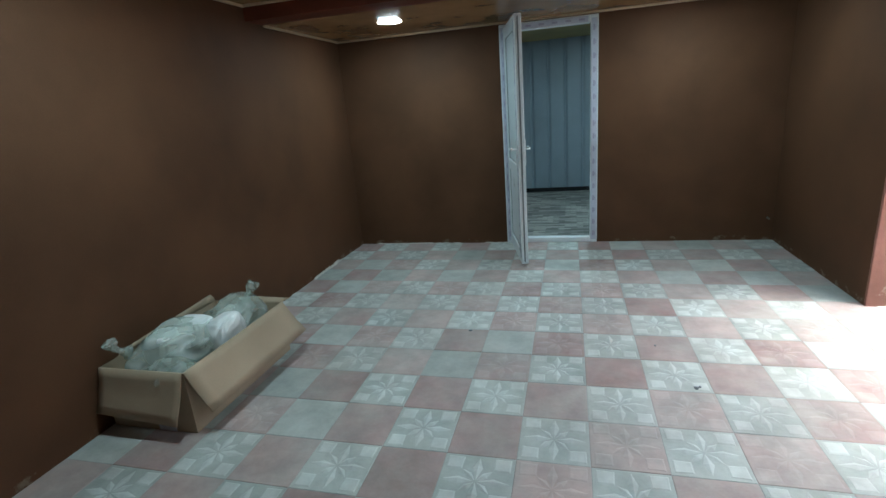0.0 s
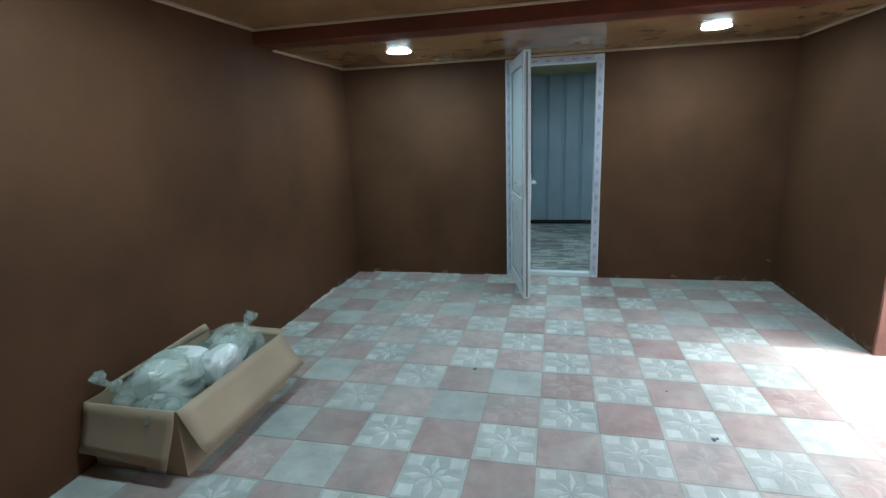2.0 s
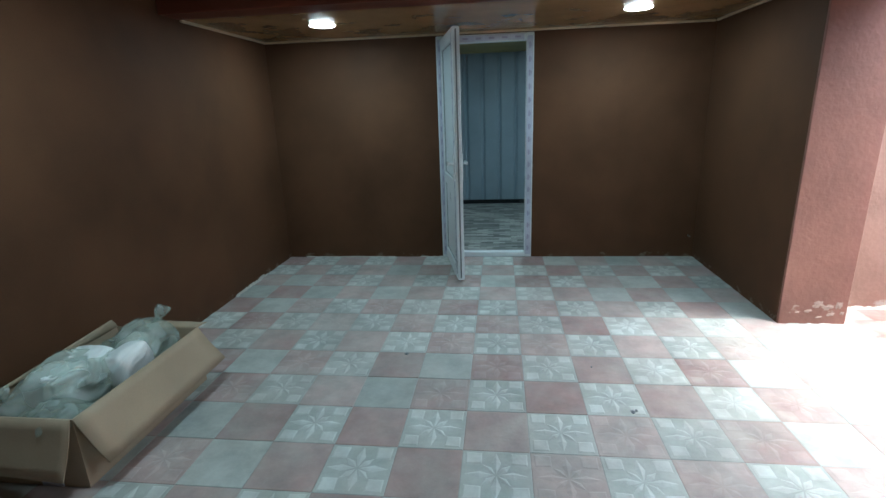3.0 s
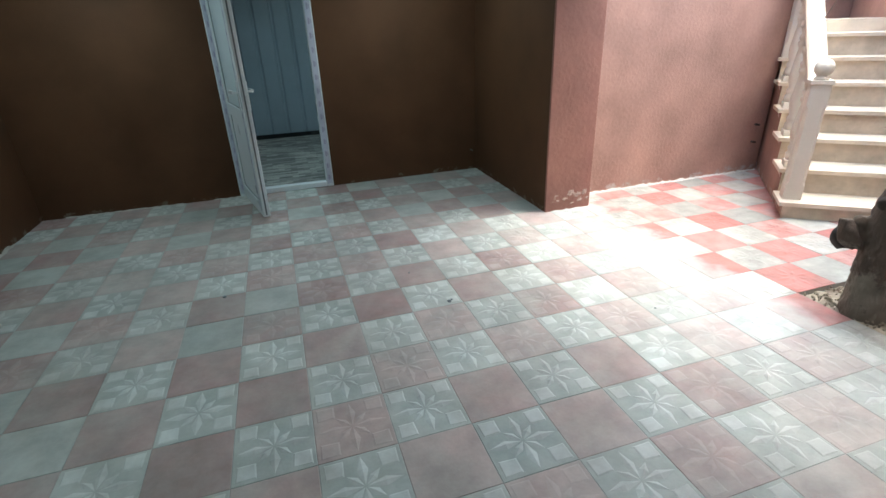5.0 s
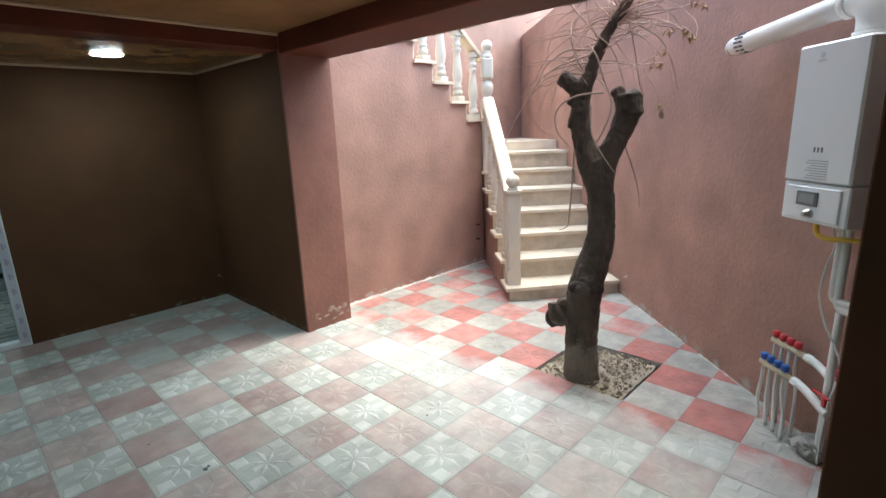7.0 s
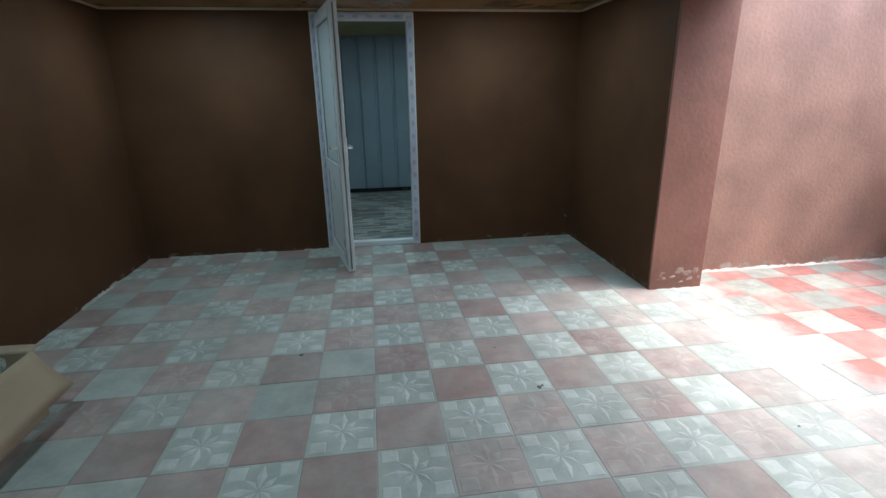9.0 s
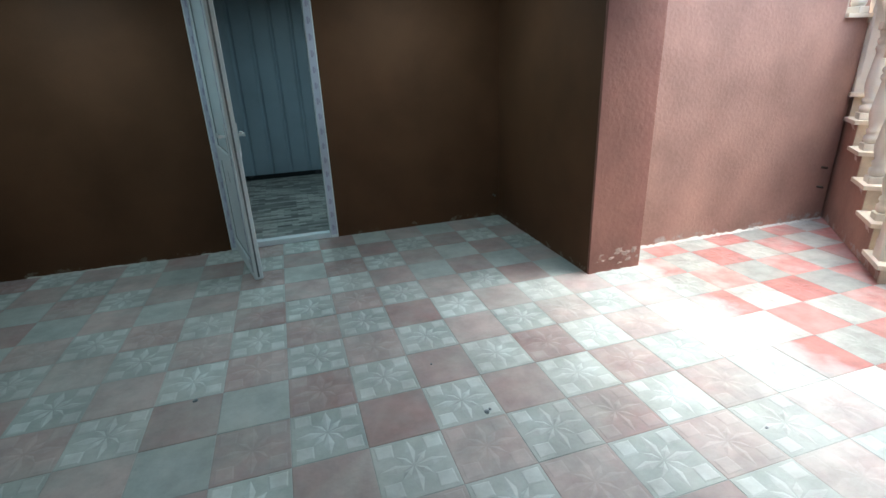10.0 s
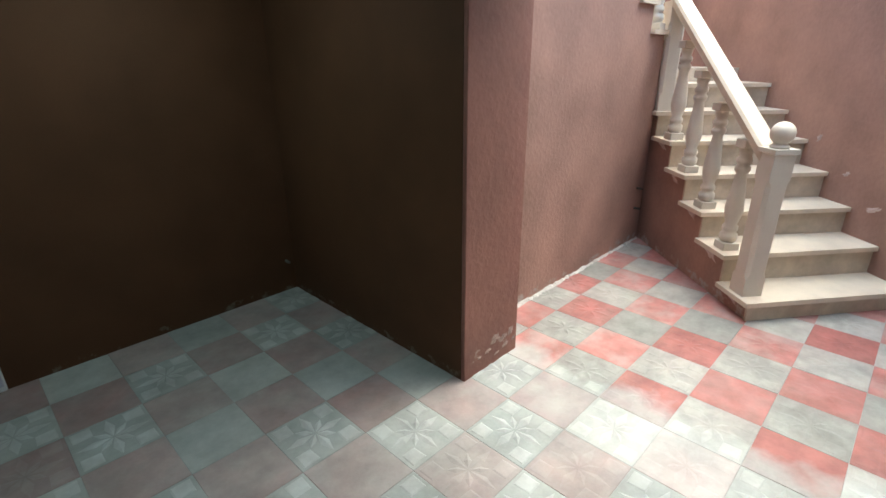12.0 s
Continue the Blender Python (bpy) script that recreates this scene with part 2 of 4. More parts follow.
    L.new(vr.outputs[0], tone.inputs[7])
    # fine dust drifted over joints and tiles alike
    drift = N.new("ShaderNodeTexNoise")
    drift.inputs["Scale"].default_value, drift.inputs["Detail"].default_value, drift.inputs["Roughness"].default_value = 1.7, 6, 0.6
    L.new(geo.outputs["Position"], drift.inputs["Vector"])
    haze = N.new("ShaderNodeMix")
    haze.data_type = 'RGBA'
    L.new(times(inside, ramp(drift.outputs[0], 0.40, 0.66, 0.0, 0.6)), haze.inputs[0])
    L.new(tone.outputs[2], haze.inputs[6])
    haze.inputs[7].default_value = (0.42, 0.415, 0.38, 1)
    tone = haze
    # trodden-in dirt
    dn = N.new("ShaderNodeTexNoise")
    dn.inputs["Scale"].default_value, dn.inputs["Detail"].default_value, dn.inputs["Roughness"].default_value = 4.5, 9, 0.68
    L.new(geo.outputs["Position"], dn.inputs["Vector"])
    dirt = N.new("ShaderNodeMix")
    dirt.data_type, dirt.blend_type = 'RGBA', 'MULTIPLY'
    dirt.inputs[0].default_value = 1.0
    L.new(tone.outputs[2], dirt.inputs[6])
    L.new(ramp(dn.outputs[0], 0.35, 0.62, 0.76, 1.06), dirt.inputs[7])
    L.new(dirt.outputs[2], b.inputs["Base Color"])
    return m


M_TILE_G = tile_material("grey_cement_tile", (0.325, 0.33, 0.30), (0.50, 0.55, 0.52))
M_TILE_P = tile_material("red_cement_tile", (0.42, 0.145, 0.125), (0.45, 0.345, 0.32))
M_PETAL_G = tile_material("worn_pale_relief", (0.345, 0.35, 0.32), (0.74, 0.79, 0.76))
M_PETAL_P = tile_material("worn_red_relief", (0.425, 0.15, 0.13), (0.52, 0.42, 0.395))


# ---- building helpers ----
def box(bm, x0, x1, y0, y1, z0, z1, mat=0):
    r = bmesh.ops.create_cube(bm, size=1.0, matrix=Matrix.Translation(((x0 + x1) / 2, (y0 + y1) / 2, (z0 + z1) / 2)) @ Matrix.Diagonal((x1 - x0, y1 - y0, z1 - z0, 1)))
    for v in r["verts"]:
        for f in v.link_faces:
            f.material_index = mat
    return r["verts"]


def prism(bm, pts, z0, z1):
    """An upright prism over a plan outline."""
    lo = [bm.verts.new((x, y, z0)) for x, y in pts]
    hi = [bm.verts.new((x, y, z1)) for x, y in pts]
    n = len(pts)
    bm.faces.new(lo[::-1])
    bm.faces.new(hi)
    for i in range(n):
        bm.faces.new((lo[i], lo[(i + 1) % n], hi[(i + 1) % n], hi[i]))


def lathe(bm, profile, seg=16, at=(0, 0, 0), m=None):
    """A turned body from (radius, height) pairs."""
    rings = []
    for r, z in profile:
        ring = []
        for k in range(seg):
            a = 2 * math.pi * k / seg
            v = Vector((r * math.cos(a), r * math.sin(a), z))
            ring.append(bm.verts.new((m @ v if m else v) + Vector(at)))
        rings.append(ring)
    for a, b in zip(rings, rings[1:]):
        for k in range(seg):
            f = bm.faces.new((a[k], a[(k + 1) % seg], b[(k + 1) % seg], b[k]))
            f.smooth = True
    bm.faces.new(rings[0][::-1])
    bm.faces.new(rings[-1])


def tube(bm, pts, radii, seg=10, smooth=True):
    """A pipe or limb along points."""
    pts = [Vector(p) for p in pts]
    if not isinstance(radii, (list, tuple)):
        radii = [radii] * len(pts)
    rings, side = [], None
    for i, p in enumerate(pts):
        d = (pts[min(i + 1, len(pts) - 1)] - pts[max(i - 1, 0)]).normalized()
        if side is None:
            side = d.cross(Vector((0.31, 0.2, 0.93))).normalized()
        side = (side - d * side.dot(d)).normalized()
        up = d.cross(side)
        rings.append([bm.verts.new(p + (side * math.cos(2 * math.pi * k / seg) + up * math.sin(2 * math.pi * k / seg)) * radii[i]) for k in range(seg)])
    for a, b in zip(rings, rings[1:]):
        for k in range(seg):
            f = bm.faces.new((a[k], a[(k + 1) % seg], b[(k + 1) % seg], b[k]))
            f.smooth = smooth
    bm.faces.new(rings[0][::-1])
    bm.faces.new(rings[-1])


def curve_pts(pts, n=6):
    """Catmull-Rom points through pts."""
    p = [Vector(q) for q in pts]
    p = [p[0]] + p + [p[-1]]
    out = []
    for i in range(1, len(p) - 2):
        for k in range(n):
            t = k / n
            out.append(0.5 * (2 * p[i] + (p[i + 1] - p[i - 1]) * t + (2 * p[i - 1] - 5 * p[i] + 4 * p[i + 1] - p[i + 2]) * t * t + (3 * p[i] - p[i - 1] - 3 * p[i + 1] + p[i + 2]) * t ** 3))
    out.append(p[-2])
    return out


def soften(bm, width=0.004, seg=1):
    edges = [e for e in bm.edges if len(e.link_faces) == 2 and e.calc_face_angle(0) > 0.5]
    if edges:
        bmesh.ops.bevel(bm, geom=edges, offset=width, segments=seg, affect='EDGES', profile=0.6, clamp_overlap=True)


def mesh_of(name, bm, mats):
    bmesh.ops.recalc_face_normals(bm, faces=bm.faces)
    me = bpy.data.meshes.new(name)
    bm.to_mesh(me)
    bm.free()
    for m in (mats if isinstance(mats, (list, tuple)) else [mats]):
        me.materials.append(m)
    return me


def part(name, bm, mats, parent=None, label=""):
    ob = new(name, mesh_of(name, bm, mats))
    if parent:
        ob.parent = parent
    return tagged(ob, label)


def structure(name, bm, mats, label, category):
    return tagged(part(name, bm, mats), label, category, kind="structure")


def empty(name, m, label, category, group="", kind=""):
    ob = new(name)
    ob.matrix_basis = m
    return tagged(ob, label, category, group, kind)


def block(*boxes, soft=0.0):
    bm = bmesh.new()
    for b in boxes:
        box(bm, *b)
    if soft:
        soften(bm, soft)
    return bm

# ---- plan ----
T = 0.30                                  # one floor tile
WX = -2.37                                # west wall
PX0, PX1 = 1.75, 2.172                   # partition, pillar and lintel
PY = 1.15                                 # pillar's south face
CY = 1.415                                # court's north wall
SOUTH = -4.2
H_FRONT, H_BACK = 2.255, 2.15             # ceilings before and behind the cross beam
ORIGIN = Vector((3.78, -0.795, 0))        # on the court's slanting wall
SLANT = pose(*ORIGIN, 0, 0, 48)           # x along that wall, y into the court
BACK = pose(WX, 2.676, 0, 0, 0, 0.3)      # the north wall of the room, slightly askew


def placed(ob, m):
    ob.matrix_basis = m
    return ob


# ---- structure: the room ----
structure("wall_west", block((WX - 0.2, WX, SOUTH - 0.2, 2.9, -0.05, 2.6)), M_BROWN, "brown painted plaster wall with scuffed base", "wall")
structure("wall_south", block((WX, 2.6, SOUTH - 0.2, SOUTH, -0.05, 2.6)), M_BROWN, "brown painted plaster wall", "wall")
D0, D1 = 1.652, 2.553                      # door opening along the north wall
bm = block((-0.25, D0, 0, 0.18, -0.05, 2.6), (D1, 4.12, 0, 0.18, -0.05, 2.6), (D0, D1, 0, 0.18, 2.13, 2.6))
placed(structure("wall_north", bm, M_BROWN, "brown painted plaster wall round a white door", "wall"), BACK)
# partition: room paint on its west side, court plaster outside
structure("wall_east", block((PX0, PX0 + 0.03, PY + 0.003, 2.9, -0.05, 2.6)), M_BROWN, "dark brown painted wall ending in a pillar", "wall")
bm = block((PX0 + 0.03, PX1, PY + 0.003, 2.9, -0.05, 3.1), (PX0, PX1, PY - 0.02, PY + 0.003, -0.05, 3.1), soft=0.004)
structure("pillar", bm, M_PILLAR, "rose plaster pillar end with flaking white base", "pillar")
structure("lintel_beam", block((PX0, PX1, -2.16, PY - 0.02, 2.12, 3.1), soft=0.006), M_BEAM, "dark red painted lintel beam over the court opening", "beam")
structure("wall_pier", block((1.695, PX1, -2.9, -2.16, -0.05, 3.1), soft=0.005), M_BROWN, "dark brown painted pier beside the court", "wall")
DIAG = pose(1.700, -2.385, 0, 0, 0, 48)     # the room's slanting south-east wall
placed(structure("wall_south_east", block((-2.6, 0.0, -0.25, 0, -0.05, 2.6)), M_BROWN, "brown painted slanting wall with socket and intercom", "wall"), DIAG)
structure("cross_beam", block((WX, PX0, 1.13, 1.36, 2.145, 2.6), soft=0.004), M_BEAM, "dark red painted ceiling beam", "beam")
structure("ceiling_front", block((WX, PX0, SOUTH, 1.13, H_FRONT, H_FRONT + 0.1)), M_CEIL, "glossy caramel plastic panel ceiling", "ceiling")
structure("ceiling_back", block((WX, PX0, 1.36, 2.76, H_BACK, H_BACK + 0.1)), M_CEIL, "glossy caramel plastic panel ceiling", "ceiling")
structure("roof", block((WX - 0.2, PX1, SOUTH - 0.2, 6.0, 2.62, 2.8)), M_GROUT, "flat concrete roof slab", "roof")
for name, b in (("trim_west_front", (WX, WX + 0.022, SOUTH, 1.13, H_FRONT - 0.018, H_FRONT)),
                ("trim_west_back", (WX, WX + 0.022, 1.36, 2.67, H_BACK - 0.018, H_BACK)),
                ("trim_beam_front", (WX, PX0, 1.11, 1.13, H_FRONT - 0.018, H_FRONT)),
                ("trim_east_back", (PX0 - 0.022, PX0, 1.36, 2.67, H_BACK - 0.018, H_BACK))):
    structure(name, block(b, soft=0.004), M_TRIM, "beige plastic ceiling trim", "trim")
placed(structure("trim_north", block((0.02, 4.1, -0.022, -0.001, H_BACK - 0.018, H_BACK), soft=0.004), M_TRIM, "beige plastic ceiling trim", "trim"), BACK)

# ---- structure: the room behind the door ----
bm = bmesh.new()
n_rib, x = 0, -2.1
outline = []
while x < 2.0:
    outline += [(x, 5.62), (x + 0.185, 5.62), (x + 0.210, 5.65), (x + 0.225, 5.65)]
    x += 0.25
outline += [(2.0, 5.74), (-2.1, 5.74)]
prism(bm, outline, 0.0, 2.5)
structure("wall_metal", bm, M_METALWALL, "blue-grey ribbed sheet metal wall", "wall")
structure("baseboard", block((-2.1, 2.0, 5.59, 5.62, 0.0, 0.06)), M_BLACK, "dark skirting at the metal wall", "baseboard")
structure("wall_store_west", block((-2.3, -2.1, 2.90, 5.74, -0.05, 2.6)), M_METALWALL, "blue-grey wall", "wall")
structure("wall_store_east", block((2.0, 2.17, 2.9, 5.74, -0.05, 2.6)), M_METALWALL, "blue-grey wall", "wall")
structure("ceiling_store", block((-2.1, 2.0, 2.75, 5.74, 2.25, 2.35)), M_OCHRE, "ochre painted ceiling", "ceiling")
lino = structure("floor_store", block((-2.1, 2.0, 2.72, 5.7, -0.05, 0.0)), M_LINO, "grey mottled parquet-pattern linoleum floor", "floor")

# ---- structure: the court ----
structure("wall_court_north", block((PX1 - 0.05, 4.335, CY, CY + 0.15, -0.05, 1.60)), M_ROSE, "rose plaster wall under the stairs", "wall")
placed(structure("wall_slanting", block((-3.2, 5.2, -0.25, 0, -0.05, 2.99)), M_ROSE, "rose rough-plastered wall behind the boiler", "wall"), SLANT)
structure("wall_stair_back", block((PX1, 8.2, 2.70, 2.9, -0.05, 4.3)), M_ROSE, "rose plaster wall behind the upper flight", "wall")
structure("ground", block((-60, 60, -60, 60, -0.6, -0.12)), M_GROUT, "grey ground around the house", "ground")

# ---- door ----
F = 0.07
door = tagged(new("door_1"), "white plastic glazed door standing open, film still on", "door", kind="structure")
door.matrix_basis = BACK
DT = 2.125
for name, b in (("door_frame", (D0, D0 + F, -0.012, 0.06, 0.0, DT)), ("door_frame", (D1 - F, D1, -0.012, 0.06, 0.0, DT)),
                ("door_frame", (D0 + F, D1 - F, -0.012, 0.06, DT - F, DT)), ("threshold", (D0 + F, D1 - F, -0.012, 0.06, 0.0, 0.055))):
    fr = part(name, block(b, soft=0.006), M_PVC, door, "white frame in printed protective film")
    x0, x1, y0, y1, z0, z1 = b
    if name == "door_frame":
        bm = bmesh.new()
        if z1 - z0 > 1:
            xm = (x0 + x1) / 2
            box(bm, xm - 0.026, xm + 0.026, y0 - 0.0022, y0 - 0.0004, z0 + 0.03, z1 - 0.03)
            bm2 = bmesh.new()
            for k in range(17):
                z = z0 + 0.07 + k * 0.12
                box(bm2, xm - 0.012, xm + 0.004, y0 - 0.0034, y0 - 0.0024, z, z + 0.05)
                box(bm2, xm + 0.007, xm + 0.014, y0 - 0.0034, y0 - 0.0024, z + 0.01, z + 0.04)
        else:
            zm = (z0 + z1) / 2
            box(bm, x0 + 0.02, x1 - 0.02, y0 - 0.0022, y0 - 0.0004, zm - 0.026, zm + 0.026)
            bm2 = bmesh.new()
            for k in range(6):
                xx = x0 + 0.06 + k * 0.12
                box(bm2, xx, xx + 0.05, y0 - 0.0034, y0 - 0.0024, zm - 0.010, zm + 0.008)
        part("film", bm, M_FILM, fr, "printed protective film")
        part("print", bm2, M_PRINT, fr, "violet film print bars")
hinge = BACK @ Vector((D0 + F - 0.005, -0.012, 0))
tip = Vector((-0.466, 1.88, 0))
ang = math.degrees(math.atan2(tip.y - hinge.y, tip.x - hinge.x))
LW = (tip - hinge).length
LEAF = BACK.inverted() @ pose(hinge.x, hinge.y, 0.0, 0, 0, ang)
leaf = part("door_leaf", block((0, 0.085, -0.03, 0.03, 0.03, 2.09), (LW - 0.085, LW, -0.03, 0.03, 0.03, 2.09), (0.085, LW - 0.085, -0.03, 0.03, 0.03, 0.14),
                               (0.085, LW - 0.085, -0.03, 0.03, 1.99, 2.09), (0.085, LW - 0.085, -0.03, 0.03, 0.80, 0.90), soft=0.006), M_PVC, door, "white plastic door leaf")
leaf.matrix_basis = LEAF
part("lower_panel", block((0.085, LW - 0.085, -0.012, 0.012, 0.14, 0.80)), M_PVC, leaf)
glass = bpy.data.materials.new("frosted_glass")
glass.use_nodes = True
gb = glass.node_tree.nodes["Principled BSDF"]
gb.inputs["Base Color"].default_value = (0.74, 0.82, 0.85, 1)
gb.inputs["Roughness"].default_value, gb.inputs["Transmission Weight"].default_value = 0.4, 0.25
part("pane", block((0.085, LW - 0.085, -0.010, 0.010, 0.90, 1.99)), glass, leaf, "frosted pane with film")
bm = bmesh.new()
for s in (-1, 1):
    box(bm, 0.03, 0.058, s * 0.032 - 0.001, s * 0.032 + 0.001, 0.08, 2.05)
    box(bm, LW - 0.06, LW - 0.03, s * 0.032 - 0.001, s * 0.032 + 0.001, 0.08, 2.05)
part("film", bm, M_FILM, leaf, "printed protective film")
for s in (-1, 1):
    bm = block((LW - 0.060, LW - 0.030, s * 0.036 - 0.004, s * 0.036 + 0.004, 0.90, 1.12), soft=0.003)
    tube(bm, [(LW - 0.045, s * 0.036, 1.04), (LW - 0.045, s * 0.075, 1.04)], 0.009, 8)
    box(bm, LW - 0.165, LW - 0.036, s * 0.075 - 0.008, s * 0.075 + 0.008, 1.03, 1.052)
    part("handle", bm, M_WHITE, leaf, "white lever handle")

for s in (-1, 1):
    for z0, z1 in ((0.14, 0.80), (0.90, 1.99)):
        y0, y1 = sorted((s * 0.0125, s * 0.0165))
        g = block((0.085, 0.092, y0, y1, z0, z1), (LW - 0.092, LW - 0.085, y0, y1, z0, z1), (0.092, LW - 0.092, y0, y1, z0, z0 + 0.007), (0.092, LW - 0.092, y0, y1, z1 - 0.007, z1))
        part("gasket", g, M_GREY, leaf, "dark rubber gasket")
part("edge_seal", block((LW + 0.0005, LW + 0.003, -0.008, 0.004, 0.05, 2.07)), M_GREY, leaf, "dark edge seal")
bm = bmesh.new()
for s in (-1, 1):
    for x in (0.044, LW - 0.045):
        for k in range(16):
            box(bm, x - 0.009, x + 0.007, s * 0.0338 - 0.0006, s * 0.0338 + 0.0006, 0.12 + k * 0.12, 0.165 + k * 0.12)
part("print", bm, M_PRINT, leaf, "violet film print bars")

# ---- ceiling lamps ----
def ceiling_lamp(x, y, z, watts=LAMP_W):
    lamp = empty("ceiling_lamp", pose(x, y, z), "round recessed white LED ceiling lamp, switched on", "ceiling lamp", "LED lamps in the ceiling")
    bm = bmesh.new()
    lathe(bm, [(0.098, 0.0), (0.103, -0.001), (0.103, -0.003), (0.099, -0.0035)], 32)
    part("rim", bm, M_WHITE, lamp)
    bm = bmesh.new()
    lathe(bm, [(0.0985, -0.003), (0.097, -0.006), (0.088, -0.009), (0.045, -0.011), (0.01, -0.0115)], 32)
    part("diffuser", bm, M_LAMP, lamp, "glowing white diffuser")
    d = bpy.data.lights.new("lamp_light", 'AREA')
    d.shape, d.size, d.energy, d.color = 'DISK', 0.18, watts, (0.67, 0.97, 1.0)
    ob = new("lamp_light", d)
    ob.parent = lamp
    ob.matrix_basis = pose(0, 0, -0.024)
    return lamp


# the fourth, front east, is added to pair with the front west lamp
for x, y, z in ((-1.52, 1.90, H_BACK), (0.88, 1.90, H_BACK), (-1.62, -0.56, H_FRONT), (0.88, -0.56, H_FRONT)):
    ceiling_lamp(x, y, z)
# unseen lamp added to light the room behind the door
ceiling_lamp(0.2, 3.6, 2.25, LAMP_W * 1.9)

# ---- stairs ----
NOSE_R = [0.58, 0.853, 1.13, 1.395, 1.655, 1.925, 2.19]     # nosings at the wall
NOSE_L = [0.505, 0.79, 1.10, 1.38, 1.65, 1.925, 2.19]       # and at the open side
Z = [0.13, 0.32, 0.505, 0.695, 0.89, 1.08, 1.272]
WN = 1.06
stairs = empty("staircase", SLANT, "cream stone stairs with rose plaster stringer", "staircase", kind="structure")


def skewed(k, d, n):
    """A point on nosing k, d behind it, n from the wall."""
    f = n / 1.09
    return NOSE_R[k] * (1 - f) + NOSE_L[k] * f + d, n


bm = bmesh.new()
for k in range(7):
    back = [skewed(k + 1, 0.045, WN - 0.012), skewed(k + 1, 0.045, 0.003)] if k < 6 else [(2.45, WN - 0.012), (2.45, 0.003)]
    prism(bm, [skewed(k, 0.045, 0.003)] + back[::-1] + [skewed(k, 0.045, WN - 0.012)], -0.04, Z[k] - 0.03)
part("stringer", bm, M_ROSE, stairs, "rose plaster side and underside")
for k in range(7):
    bm = bmesh.new()
    prism(bm, [skewed(k, 0.028, 0.004), skewed(k, 0.044, 0.004), skewed(k, 0.044, WN - 0.004), skewed(k, 0.028, WN - 0.004)], Z[k - 1] if k else 0.0, Z[k] - 0.03)
    part("riser", bm, M_RISER, stairs)
    back = [skewed(k + 1, 0.028, 0.004), skewed(k + 1, 0.028, WN + 0.03)] if k < 6 else [(2.6, 0.004), (2.6, WN + 0.03)]
    bm = bmesh.new()
    prism(bm, [skewed(k, 0, 0.004)] + back + [skewed(k, 0, WN + 0.03)], Z[k] - 0.03, Z[k])
    soften(bm, 0.005)
    part("tread", bm, M_MARBLE, stairs)


def world_prism(name, pts, z0, z1, mat):
    bm = bmesh.new()
    prism(bm, pts, z0, z1)
    ob = part(name, bm, mat, stairs)
    ob.matrix_parent_inverse = SLANT.inverted()
    return ob


def on_slant(u, n):
    v = SLANT @ Vector((u, n, 0))
    return v.x, v.y


# winder in the corner, then the upper flight going west
A, B = on_slant(2.42, WN), on_slant(2.66, 0.004)
world_prism("winder", [A, B, on_slant(4.69, 0.004), (4.36, 2.697), (4.36, 1.50)], 0.9, 1.385, M_MARBLE)
UX, UZ = [4.34 - 0.25 * k for k in range(9)], [1.667 + 0.188 * k for k in range(9)]
for k in range(9):
    x1, x0 = UX[k] - 0.028, UX[k + 1] - 0.028 if k < 8 else PX1
    world_prism("flight_body", [(x0, CY), (x1, CY), (x1, 2.697), (x0, 2.697)], 1.60, UZ[k] - 0.03, M_ROSE)
    world_prism("riser", [(x1, CY + 0.001), (x1 + 0.016, CY + 0.001), (x1 + 0.016, 2.696), (x1, 2.696)], UZ[k] - 0.188, UZ[k] - 0.03, M_RISER)
    world_prism("tread", [(x0, CY - 0.03), (UX[k] + 0.01, CY - 0.03), (UX[k] + 0.01, 2.696), (x0, 2.696)], UZ[k] - 0.03, UZ[k], M_MARBLE)

BAL = [(0.040, 0.0), (0.052, 0.02), (0.052, 0.05), (0.036, 0.065), (0.046, 0.08), (0.046, 0.10), (0.034, 0.115), (0.049, 0.17), (0.054, 0.21), (0.049, 0.27), (0.038, 0.37), (0.031, 0.43), (0.045, 0.45), (0.045, 0.47), (0.031, 0.485), (0.045, 0.50), (0.045, 0.52), (0.032, 0.535), (0.040, 0.565), (0.042, 0.585)]


def baluster_mesh(h):
    bm = block((-0.053, 0.053, -0.053, 0.053, 0, 0.05), (-0.048, 0.048, -0.048, 0.048, h - 0.05, h), soft=0.004)
    k = (h - 0.1) / 0.585
    lathe(bm, [(r, 0.05 + z * k) for r, z in BAL], 16)
    return bm


